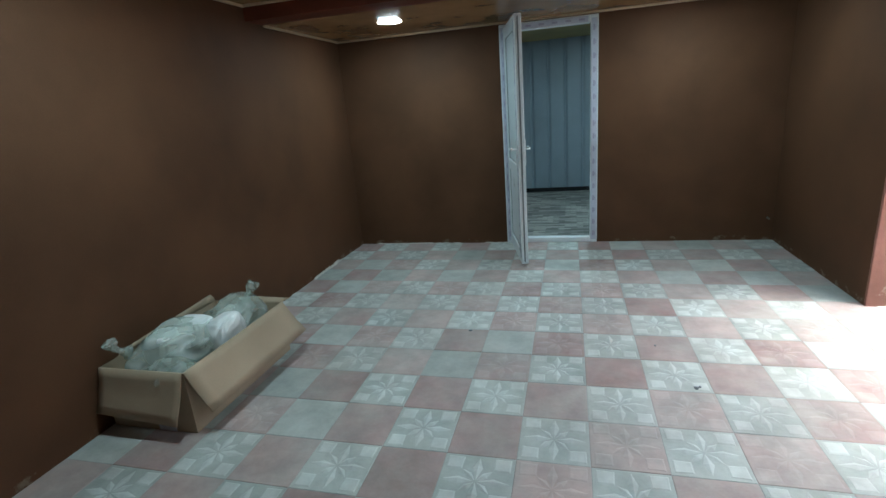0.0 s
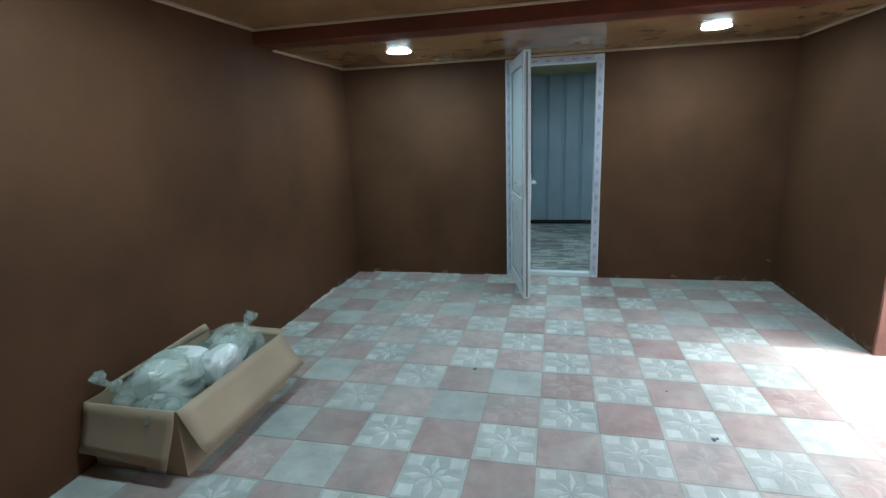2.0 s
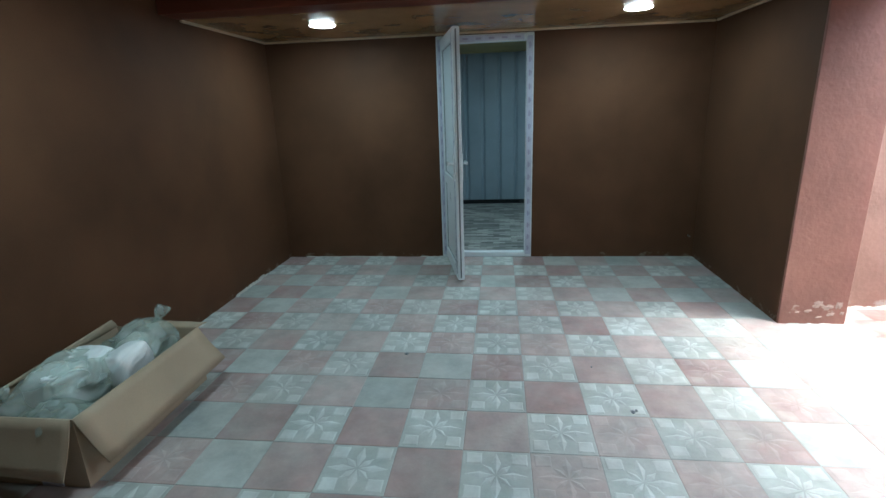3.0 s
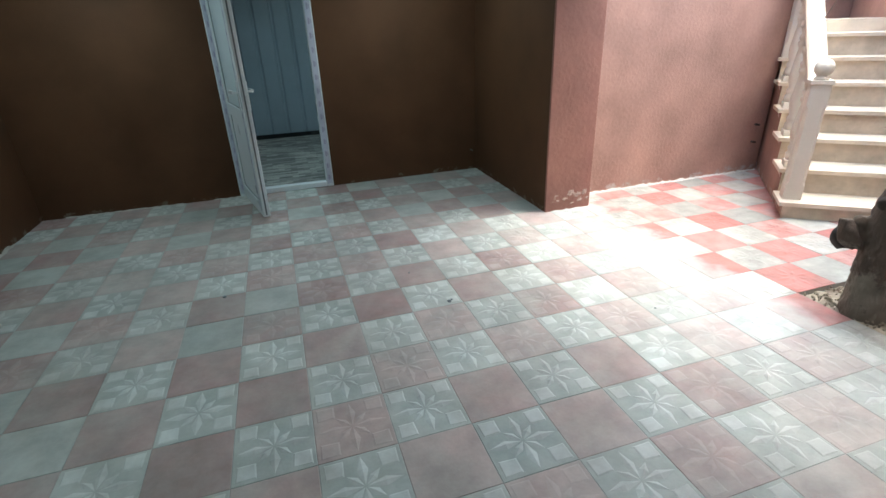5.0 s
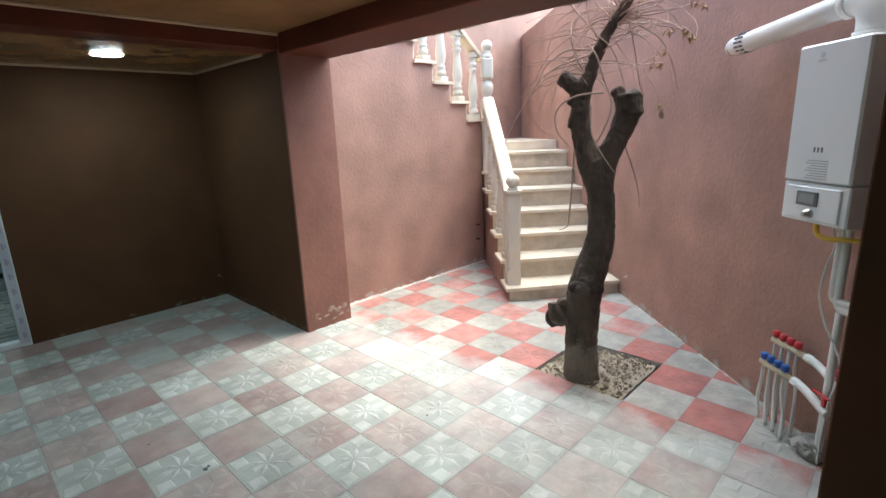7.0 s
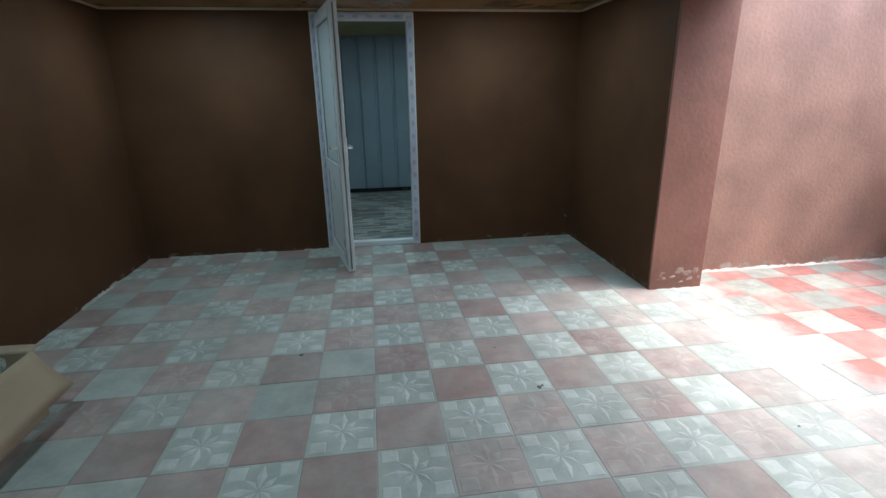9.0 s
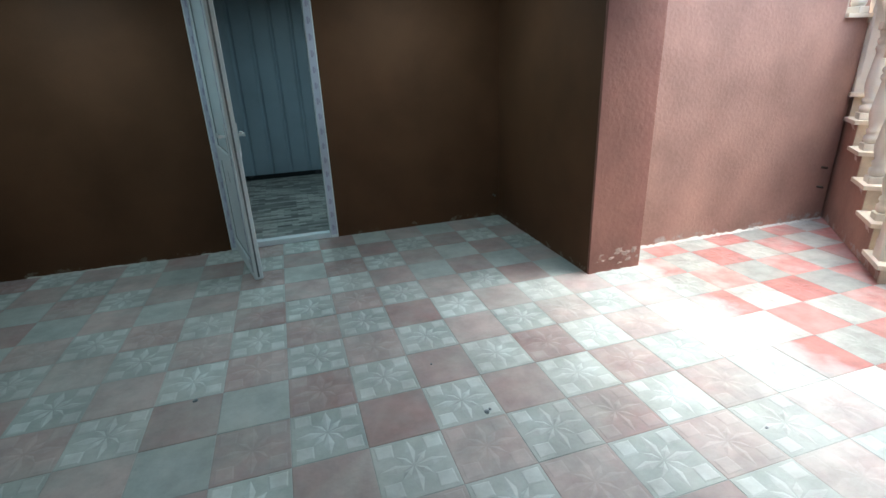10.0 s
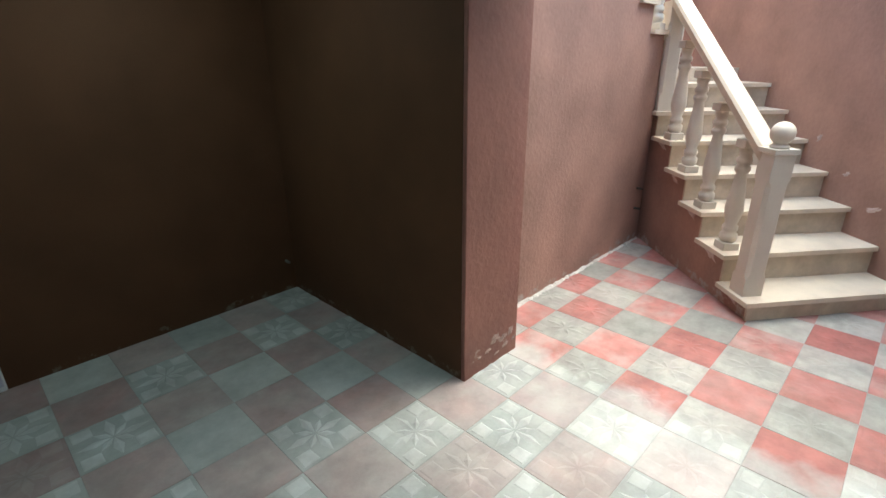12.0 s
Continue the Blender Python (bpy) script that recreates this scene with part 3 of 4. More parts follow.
def newel(m, h, w, label, turned=False):
    post = empty("newel_post", m, label, "newel post", "newel posts of the stairs")
    bm = bmesh.new()
    a = w / 2
    # half width, corner chamfer and height of each section
    top = h - 0.46 if turned else h
    rings = [(a, 0.003, 0), (a, 0.003, 0.11), (a, 0.020, 0.14), (a, 0.020, top - 0.20), (a, 0.003, top - 0.17), (a, 0.003, top - 0.03), (a + 0.010, 0.003, top - 0.025), (a + 0.010, 0.003, top)]
    if turned:
        rings = rings[:6]
    prev = None
    for r, c, z in rings:
        q = r - c
        ring = [bm.verts.new((x, y, z)) for x, y in ((-q, -r), (q, -r), (r, -q), (r, q), (q, r), (-q, r), (-r, q), (-r, -q))]
        if prev:
            for i in range(8):
                bm.faces.new((prev[i], prev[(i + 1) % 8], ring[(i + 1) % 8], ring[i]))
        else:
            bm.faces.new(ring[::-1])
        prev = ring
    bm.faces.new(prev)
    part("post", bm, M_RAIL, post)
    if turned:
        bm = bmesh.new()
        lathe(bm, [(0.055, top - 0.04), (0.040, top), (0.058, top + 0.04), (0.073, top + 0.09), (0.066, top + 0.14), (0.045, top + 0.17), (0.040, top + 0.19)], 20)
        part("turned_neck", bm, M_RAIL, post, "turned vase-shaped neck")
        part("block", block((-a, a, -a, a, top + 0.185, h - 0.04), soft=0.022), M_RAIL, post)
        bm = bmesh.new()
        lathe(bm, [(0.060, h - 0.05), (0.062, h - 0.03), (0.050, h - 0.01), (0.045, h)], 20)
        part("collar", bm, M_RAIL, post)
    bm = bmesh.new()
    prof = [(0.045, 0), (0.050, 0.008), (0.045, 0.016), (0.034, 0.024)] + [(0.062 * math.sin(radians(t)), 0.080 - 0.062 * math.cos(radians(t))) for t in range(36, 180, 16)] + [(0.004, 0.142)]
    lathe(bm, [(r, h + z) for r, z in prof], 24)
    part("ball", bm, M_RAIL, post, "turned ball finial")
    return post


newel(SLANT @ pose(0.66, 1.0, Z[0]), 0.88, 0.125, "white cast stone newel post with ball finial")
newel(SLANT @ pose(2.035, 1.0, Z[5]), 1.28, 0.13, "tall white turned stone newel post at the stair turn", True)
RISE = 0.193 / 0.272


def handrail(m, length, slope, label):
    """A flat stone rail that climbs along x."""
    bm = bmesh.new()
    for x0, x1 in ((0, length),):
        sec = [(-0.065, 0), (-0.065, 0.05), (-0.05, 0.068), (0.05, 0.068), (0.065, 0.05), (0.065, 0)]
        a = [bm.verts.new((x0, y, z)) for y, z in sec]
        b = [bm.verts.new((x1, y, z + slope * (x1 - x0))) for y, z in sec]
        for i in range(6):
            bm.faces.new((a[i], a[(i + 1) % 6], b[(i + 1) % 6], b[i]))
        bm.faces.new(a[::-1])
        bm.faces.new(b)
    ob = tagged(part("handrail", bm, M_HAND), label, "handrail", "handrails of the stairs")
    ob.matrix_basis = m
    return ob


handrail(SLANT @ pose(0.705, 1.0, 0.93), 1.27, RISE, "cream stone handrail sloping between newel posts")
proto = tagged(part("baluster", baluster_mesh(0.70), M_RAIL), "white turned stone baluster", "baluster", "balusters of the stairs")
proto.matrix_basis = SLANT @ pose(NOSE_L[1] + 0.13, 1.0, Z[1])
for k in range(2, 5):
    copy_thing(proto, SLANT @ pose(NOSE_L[k] + 0.13, 1.0, Z[k]))
US = 0.188 / 0.25
uy = CY + 0.045
for k in range(8):
    copy_thing(proto, pose(UX[k] - 0.10, uy, UZ[k]))
rail2 = handrail(pose(4.36, uy, 2.275, 0, 0, 180), 2.1, US, "cream stone handrail of the upper flight")

# ---- tree ----
tree = empty("tree", pose(2.51, -0.876, -0.03), "bare pollarded tree with dark bark and thin dry twigs", "tree")
SX, SY = Vector((0.481, -0.877, 0)), Vector((0.877, 0.481, 0))   # across and away as seen from the room


def tp(s, z, d=0.0):
    return SX * s + SY * d + Vector((0, 0, z + 0.03))


def limb(pts, radii, seg=14, lumps=0.012, n=5):
    bm = bmesh.new()
    c = curve_pts(pts, n)
    rr = []
    for i in range(len(c)):
        t = i / (len(c) - 1) * (len(radii) - 1)
        j = min(int(t), len(radii) - 2)
        rr.append(radii[j] + (radii[j + 1] - radii[j]) * (t - j))
    tube(bm, c, rr, seg)
    for v in bm.verts:
        v.co += noise.noise_vector(v.co * 14) * lumps
    return bm


BRANCHES = [
    ([tp(0, -0.12), tp(0, 0.02), tp(-0.008, 0.25), tp(0.0, 0.54), tp(0.035, 0.71), tp(0.077, 0.88), tp(0.083, 1.05), tp(0.06, 1.26), tp(0.03, 1.36)], [0.118, 0.108, 0.098, 0.102, 0.096, 0.082, 0.077, 0.077, 0.080]),
    ([tp(0.05, 1.24), tp(-0.005, 1.38), tp(-0.048, 1.54), tp(-0.048, 1.68), tp(-0.02, 1.80)], [0.078, 0.066, 0.055, 0.050, 0.042]),
    ([tp(-0.045, 1.70), tp(-0.105, 1.77), tp(-0.17, 1.825)], [0.046, 0.044, 0.044]),
    ([tp(-0.05, 1.56), tp(-0.085, 1.575), tp(-0.115, 1.58)], [0.036, 0.038, 0.038]),
    ([tp(-0.05, 1.73), tp(-0.09, 1.69), tp(-0.13, 1.69)], [0.028, 0.026, 0.02]),
    ([tp(0.06, 1.22), tp(0.10, 1.36), tp(0.16, 1.50), tp(0.20, 1.62), tp(0.19, 1.71)], [0.078, 0.068, 0.062, 0.070, 0.074]),
    ([tp(0.20, 1.60), tp(0.235, 1.61, -0.03), tp(0.26, 1.63, -0.05)], [0.042, 0.036, 0.030]),
    ([tp(0.19, 1.66), tp(0.235, 1.70), tp(0.25, 1.72)], [0.045, 0.040, 0.034]),
    ([tp(0.18, 1.66), tp(0.14, 1.72), tp(0.125, 1.745)], [0.042, 0.036, 0.032]),
    ([tp(-0.06, 0.40), tp(-0.13, 0.43, -0.02), tp(-0.175, 0.40, -0.03)], [0.062, 0.055, 0.035]),
    ([tp(-0.07, 0.46), tp(-0.13, 0.49, -0.03), tp(-0.16, 0.50, -0.03)], [0.045, 0.036, 0.024]),
    ([tp(-0.05, 0.58), tp(-0.02, 0.62, -0.09), tp(0.03, 0.60, -0.105)], [0.06, 0.03, 0.03]),
    ([tp(0.03, 0.68), tp(-0.02, 0.67, -0.07), tp(0.06, 0.66, -0.09)], [0.05, 0.03, 0.03]),
    ([tp(-0.02, 1.78), tp(0.01, 1.88), tp(0.07, 2.02), tp(0.16, 2.16), tp(0.22, 2.28)], [0.040, 0.034, 0.030, 0.028, 0.025]),
]
bm = bmesh.new()
for pts, radii in BRANCHES:
    c = curve_pts(pts, 6)
    rr = []
    for i in range(len(c)):
        t = i / (len(c) - 1) * (len(radii) - 1)
        j = min(int(t), len(radii) - 2)
        rr.append(radii[j] + (radii[j + 1] - radii[j]) * (t - j))
    tube(bm, c, rr, 18)
trunk = part("trunk", bm, M_BARK, tree, "dark crooked trunk with lumps and sawn limbs")
fuse = trunk.modifiers.new("fuse", 'REMESH')
fuse.mode, fuse.voxel_size, fuse.use_smooth_shade = 'VOXEL', 0.009, True
sm = trunk.modifiers.new("smooth", 'SMOOTH')
sm.factor, sm.iterations = 0.6, 6
for nm, size, amount in (("lumps", 0.07, 0.020), ("ridges", 0.022, 0.012)):
    tx = bpy.data.textures.new(nm, 'CLOUDS')
    tx.noise_scale, tx.noise_depth = size, 3
    dm = trunk.modifiers.new(nm, 'DISPLACE')
    dm.texture, dm.strength, dm.mid_level = tx, amount, 0.5
rnd = random.Random(5)
starts = [tp(0.05, 1.98), tp(0.14, 2.13), tp(0.22, 2.27), tp(0.10, 2.06), tp(0.18, 2.2), tp(-0.02, 1.82), tp(0.01, 1.88), tp(0.16, 2.16), tp(0.22, 2.27), tp(0.12, 2.1)]
for k in range(84):
    s = starts[k % len(starts)].copy()
    side = rnd.uniform(-1.3, 1.5)
    d = (SX * side + SY * rnd.uniform(-0.5, 0.8) + Vector((0, 0, rnd.uniform(-0.1, 0.9)))).normalized()
    # each shoot bends steadily about its own axis, with small kinks at the buds
    axis = Vector((rnd.uniform(-1, 1), rnd.uniform(-1, 1), rnd.uniform(-0.6, 0.6))).normalized()
    bend = Matrix.Rotation(rnd.uniform(0.12, 0.42) * rnd.choice((-1, 1)), 3, axis)
    pts, n = [s], rnd.randint(5, 9)
    for i in range(n):
        d = (bend @ d + Vector((rnd.uniform(-0.16, 0.16), rnd.uniform(-0.16, 0.16), rnd.uniform(-0.18, 0.08)))).normalized()
        pts.append(pts[-1] + d * rnd.uniform(0.045, 0.10))
    c = curve_pts(pts, 3)
    if min(v.x for v in c) < -0.28:      # stays clear of the lintel
        continue
    bm = bmesh.new()
    r0 = rnd.uniform(0.0022, 0.0052)
    tube(bm, c, [r0 * (1 - 0.7 * i / len(c)) for i in range(len(c))], 5)
    twig = part("twig", bm, M_TWIG, tree)
    if rnd.random() < 0.55:
        e = c[len(c) // 2]
        d2 = (d + Vector((rnd.uniform(-1, 1), rnd.uniform(-1, 1), rnd.uniform(-0.8, 0.6)))).normalized()
        bm = bmesh.new()
        tube(bm, curve_pts([e, e + d2 * 0.06, e + d2 * 0.11 + Vector((0, 0, rnd.uniform(-0.05, 0.03)))], 3), 0.0016, 4)
        part("twig", bm, M_TWIG, tree)
    if side > 0.35 and k % 2 == 0:
        for q in range(rnd.randint(5, 10)):
            bm = bmesh.new()
            p = c[-1 - min(q // 2, len(c) - 2)]
            ll, a = rnd.uniform(0.025, 0.055), rnd.uniform(0, 6.28)
            o = Vector((math.cos(a), math.sin(a), 0)) * rnd.uniform(0.006, 0.012)
            mid = p + Vector((rnd.uniform(-0.015, 0.015), rnd.uniform(-0.015, 0.015), -ll * 0.5))
            vs = [bm.verts.new(v) for v in (p, mid + o, p + Vector((rnd.uniform(-0.02, 0.02), rnd.uniform(-0.02, 0.02), -ll)), mid - o)]
            fold = bm.verts.new(mid + Vector((-o.y, o.x, 0)) * 0.9)
            for i in range(4):
                bm.faces.new((vs[i], vs[(i + 1) % 4], fold))
            part("leaf", bm, M_DRYLEAF, tree, "shrivelled dry leaves")

for pts, radii, mat in (([tp(-0.075, 0.60, -0.05), tp(-0.02, 0.635, -0.088), tp(0.045, 0.62, -0.088), tp(0.09, 0.60, -0.04)], [0.022, 0.034, 0.036, 0.02], M_SCAR),
                        ([tp(-0.11, 0.36, -0.05), tp(-0.15, 0.42, -0.05), tp(-0.17, 0.49, -0.04)], [0.03, 0.045, 0.03], M_BARK),
                        ([tp(-0.17, 0.35, -0.02), tp(-0.19, 0.40, 0.0), tp(-0.16, 0.46, 0.01)], [0.02, 0.035, 0.02], M_SCAR)):
    part("burl", limb(pts, radii, 16, 0.03, 8), mat, tree, "rough burl on the trunk")
# long whips arching out from the upright branch
for k in range(15):
    s = starts[(0, 1, 3, 5, 6, 2)[k % 6]].copy()
    side = rnd.uniform(-1.3, -0.5) if k % 4 else rnd.uniform(0.4, 1.0)
    d = (SX * side + SY * rnd.uniform(-0.5, 0.5) + Vector((0, 0, rnd.uniform(-0.1, 0.7)))).normalized()
    pts = [s]
    for i in range(rnd.randint(5, 9)):
        d = (d + Vector((0, 0, -0.14)) + SX * rnd.uniform(-0.3, 0.3) + SY * rnd.uniform(-0.3, 0.3) + Vector((0, 0, rnd.uniform(-0.25, 0.25)))).normalized()
        pts.append(pts[-1] + d * rnd.uniform(0.06, 0.10))
    c = curve_pts(pts, 4)
    if min(v.x for v in c) < -0.28:
        continue
    bm = bmesh.new()
    tube(bm, c, [0.0038 * (1 - 0.7 * i / len(c)) for i in range(len(c))], 6)
    part("twig", bm, M_TWIG, tree)

# single long shoots: loops on the crown, and trailing ends below it
SHOOTS = [
    [tp(-0.02, 1.97, -0.05), tp(0.022, 1.906, -0.09), tp(0.064, 1.78, -0.09), tp(0.113, 1.675, -0.06)],
    [tp(0.0, 1.66, -0.06), tp(0.01, 1.51, -0.11), tp(0.064, 1.40, -0.13), tp(0.148, 1.28, -0.09)],
    [tp(-0.083, 1.56, 0.0), tp(-0.083, 1.345, 0.0), tp(-0.098, 1.065, 0.02), tp(-0.11, 0.967, 0.02), tp(-0.16, 0.94, 0.03)],
    [tp(0.064, 1.72, -0.06), tp(-0.077, 1.71, -0.08), tp(-0.18, 1.64, -0.06), tp(-0.18, 1.53, -0.04), tp(-0.098, 1.43, -0.06)],
    [tp(0.17, 1.50, 0.03), tp(0.246, 1.30, 0.06), tp(0.28, 1.18, 0.07), tp(0.295, 1.08, 0.07)],
]
SHOOTS += [
    [tp(0.16, 2.16, 0.0), tp(0.21, 1.96, -0.02), tp(0.246, 1.77, -0.03), tp(0.27, 1.69, -0.03)],
    [tp(-0.175, 2.26, 0.02), tp(-0.006, 2.05, -0.02), tp(0.106, 1.93, -0.04), tp(0.183, 1.72, -0.03)],
    [tp(-0.006, 1.95, 0.0), tp(-0.147, 1.955, 0.02), tp(-0.266, 1.865, 0.04), tp(-0.26, 1.78, 0.02), tp(-0.175, 1.81, -0.02), tp(-0.077, 1.91, -0.04)],
    [tp(-0.006, 1.93, 0.02), tp(-0.25, 1.85, 0.1), tp(-0.43, 1.62, 0.2), tp(-0.546, 1.39, 0.265)],
]
for pts in SHOOTS:
    c = curve_pts(pts, 7)
    bm = bmesh.new()
    tube(bm, c, [0.0052 * (1 - 0.6 * i / len(c)) for i in range(len(c))], 6)
    part("shoot", bm, M_TWIG, tree)

# ---- tree pit ----
bm = bmesh.new()
G = 24
grid = [[bm.verts.new((2.40 + 0.60 * i / G, -1.165 + 0.58 * j / G, -0.035 + 0.03 * noise.noise(Vector((i * 0.5, j * 0.5, 0))) + 0.035 * math.exp(-((i / G - 0.2) ** 2 + (j / G - 0.5) ** 2) * 9))) for j in range(G + 1)] for i in range(G + 1)]
for i in range(G):
    for j in range(G):
        bm.faces.new((grid[i][j], grid[i + 1][j], grid[i + 1][j + 1], grid[i][j + 1])).smooth = True
tagged(part("soil", bm, M_SOIL), "dry pale soil with crumbs in the tree pit", "soil", kind="stuff")

# ---- boiler and pipes on the slanting wall ----
boiler = empty("wall_boiler", SLANT @ pose(-1.825, 0, 1.13), "white wall-hung gas boiler with grey display", "boiler")
part("casing", block((-0.165, 0.165, 0.012, 0.295, 0.166, 0.70), soft=0.008), M_WHITE, boiler)
panel = part("control_panel", block((-0.165, 0.165, 0.012, 0.288, 0.0, 0.161), soft=0.006), M_WHITE, boiler)
part("fascia", block((-0.135, 0.135, 0.288, 0.297, 0.012, 0.148), soft=0.005), M_WHITE, panel)
part("display", block((-0.035, 0.075, 0.297, 0.302, 0.070, 0.130), soft=0.003), M_GREY, panel, "dark grey display bezel")
part("screen", block((-0.020, 0.060, 0.302, 0.304, 0.082, 0.120)), material("pale_display_glass", (0.30, 0.34, 0.34), 0.15, bump=0), panel, "pale grey screen")
bm = bmesh.new()
lathe(bm, [(0.020, 0), (0.020, 0.012), (0.014, 0.016), (0.013, 0.028), (0.004, 0.030)], 20, at=(0.0, 0.297, 0.04), m=Matrix.Rotation(radians(-90), 3, 'X'))
part("knob", bm, M_CHROME, panel, "chrome control knob")
bm = block(*[(-0.02 + 0.018 * k, -0.012 + 0.018 * k, 0.2951, 0.2962, 0.285, 0.305) for k in range(3)])
part("emblem", bm, M_GREY, boiler, "three small grey marks")
bm = block(*[(-0.055, 0.055 - 0.012 * (k % 3), 0.2951, 0.2962, 0.180 + 0.010 * k, 0.1835 + 0.010 * k) for k in range(8)])
part("label_text", bm, material("grey_print", (0.45, 0.46, 0.48), 0.5, bump=0), boiler, "small grey printed lines")
bm = bmesh.new()
box(bm, 0.02, 0.06, 0.2951, 0.2962, 0.63, 0.64)
lathe(bm, [(0.012, 0), (0.012, 0.001)], 12, at=(0.04, 0.2951, 0.655), m=Matrix.Rotation(radians(-90), 3, 'X'))
part("badge", bm, material("pale_print", (0.62, 0.63, 0.66), 0.5, bump=0), boiler, "faint maker's mark")

flue = empty("flue_pipe", SLANT @ pose(-1.825, 0, 1.83), "white plastic flue pipe with an elbow", "flue")
bm = bmesh.new()
arc = [(0, 0.15, 0.0), (0, 0.15, 0.06)] + [(0.09 - 0.09 * math.cos(radians(a)), 0.15, 0.06 + 0.09 * math.sin(radians(a))) for a in range(15, 91, 15)]
tube(bm, arc, 0.052, 20)
part("elbow", bm, M_PIPE, flue)
bm = bmesh.new()
tube(bm, [(0.09, 0.15, 0.15), (0.20, 0.15, 0.147), (0.80, 0.15, 0.10)], 0.048, 20)
pipe = part("pipe", bm, M_PIPE, flue)
bm = bmesh.new()
tube(bm, [(0.095, 0.15, 0.15), (0.125, 0.15, 0.149)], 0.056, 20)
part("collar", bm, M_PIPE, flue)
bm = bmesh.new()
tube(bm, [(-0.0, 0.15, 0.0), (-0.0, 0.15, 0.03)], 0.060, 20)
part("collar", bm, M_PIPE, flue)
bm = bmesh.new()
for r in range(2):
    for k in range(14):
        a = 2 * math.pi * k / 14
        p = Vector((0.70 + 0.035 * r, 0.15 + 0.0485 * math.cos(a), 0.109 + 0.0485 * math.sin(a)))
        box(bm, p.x - 0.011, p.x + 0.011, p.y - 0.005, p.y + 0.005, p.z - 0.005, p.z + 0.005)
part("vent_slots", bm, M_GREY, flue, "dark vent slots")
bm = bmesh.new()
tube(bm, [(0.80, 0.15, 0.10), (0.83, 0.15, 0.098), (0.845, 0.15, 0.097)], [0.049, 0.040, 0.015], 20)
part("cap", bm, M_PIPE, flue)


def hung_tube(name, pts, r, mat, label, category, n=5, seg=10):
    """A pipe or cord on the slanting wall."""
    bm = bmesh.new()
    tube(bm, curve_pts(pts, n), r, seg)
    ob = tagged(part(name, bm, mat), label, category)
    ob.matrix_basis = SLANT
    return ob


hung_tube("gas_hose", [(-1.76, 0.20, 1.135), (-1.765, 0.20, 1.075), (-1.80, 0.19, 1.055), (-1.86, 0.17, 1.06), (-1.93, 0.12, 1.065)], 0.011, M_YELLOW, "yellow gas hose under the boiler", "hose")
for u, z in ((-1.785, 0.775), (-1.815, 0.745)):
    hung_tube("water_pipe", [(u, 0.10, 1.14), (u, 0.10, 1.0), (u, 0.10, z + 0.06), (u - 0.004, 0.10, z + 0.015), (u - 0.03, 0.10, z), (u - 0.12, 0.10, z)], 0.017, M_PIPE, "white plastic water pipe under the boiler", "pipe")
hung_tube("power_cord", [(-1.79, 0.16, 1.13), (-1.80, 0.14, 1.02), (-1.76, 0.13, 0.90), (-1.74, 0.12, 0.78), (-1.79, 0.12, 0.66), (-1.88, 0.12, 0.55), (-1.90, 0.12, 0.46), (-1.87, 0.12, 0.33), (-1.86, 0.12, 0.15), (-1.87, 0.13, 0.01)], 0.0045, M_PIPE, "thin white power cord hanging from the boiler", "cord", seg=7)


def manifold(u0, z, n, off, cap, colour):
    """A heating manifold: a bar, capped valves, supply pipe and floor loops."""
    mf = empty("heating_manifold", SLANT @ pose(u0, off, z), f"brass-grey heating manifold with {colour} valve caps", "manifold", "heating manifolds on the wall")
    bm = bmesh.new()
    tube(bm, [(0.03, 0, 0), (-0.20, 0, 0)], 0.016, 12)
    part("bar", bm, M_CREAM, mf)
    for k in range(n):
        u = 0.01 - 0.048 * k
        bm = bmesh.new()
        tube(bm, [(u, 0, 0.0), (u, 0, 0.025)], 0.010, 10)
        part("valve", bm, M_CHROME, mf)
        bm = bmesh.new()
        lathe(bm, [(0.014, 0.020), (0.018, 0.023), (0.018, 0.050), (0.015, 0.054), (0.003, 0.055)], 12, at=(u, 0, 0))
        part("cap", bm, cap, mf, f"{colour} plastic cap")
        bm = bmesh.new()
        tube(bm, curve_pts([(u, 0, -0.012), (u - 0.002, 0.004, -0.10), (u - 0.012 * k, 0.012, -0.2), (u - 0.03 - 0.015 * k, 0.015 + 0.01 * k, 0.012 - z)], 4), 0.0085, 8)
        part("loop_pipe", bm, M_PIPE, mf, "white floor heating pipe")
    bm = bmesh.new()
    tube(bm, curve_pts([(-0.20, 0, 0), (-0.24, 0, -0.002), (-0.30, 0, -0.02), (-0.36, 0, -0.045), (-0.40, 0, -0.055)], 3), 0.019, 12)
    part("supply_pipe", bm, M_PIPE, mf)
    bm = bmesh.new()
    tube(bm, [(-0.19, 0, 0), (-0.225, 0, 0)], 0.022, 6, smooth=False)
    part("union_nut", bm, M_PIPE, mf)
    bm = block((-0.40, -0.30, -0.008, 0.008, 0.012, 0.022), (-0.385, -0.365, -0.01, 0.01, -0.03, 0.014), soft=0.003)
    part("tap_lever", bm, M_RED, mf, "red tap lever")
    return mf


manifold(-1.465, 0.43, 4, 0.06, M_RED, "red")
manifold(-1.475, 0.318, 4, 0.12, M_BLUE, "blue")

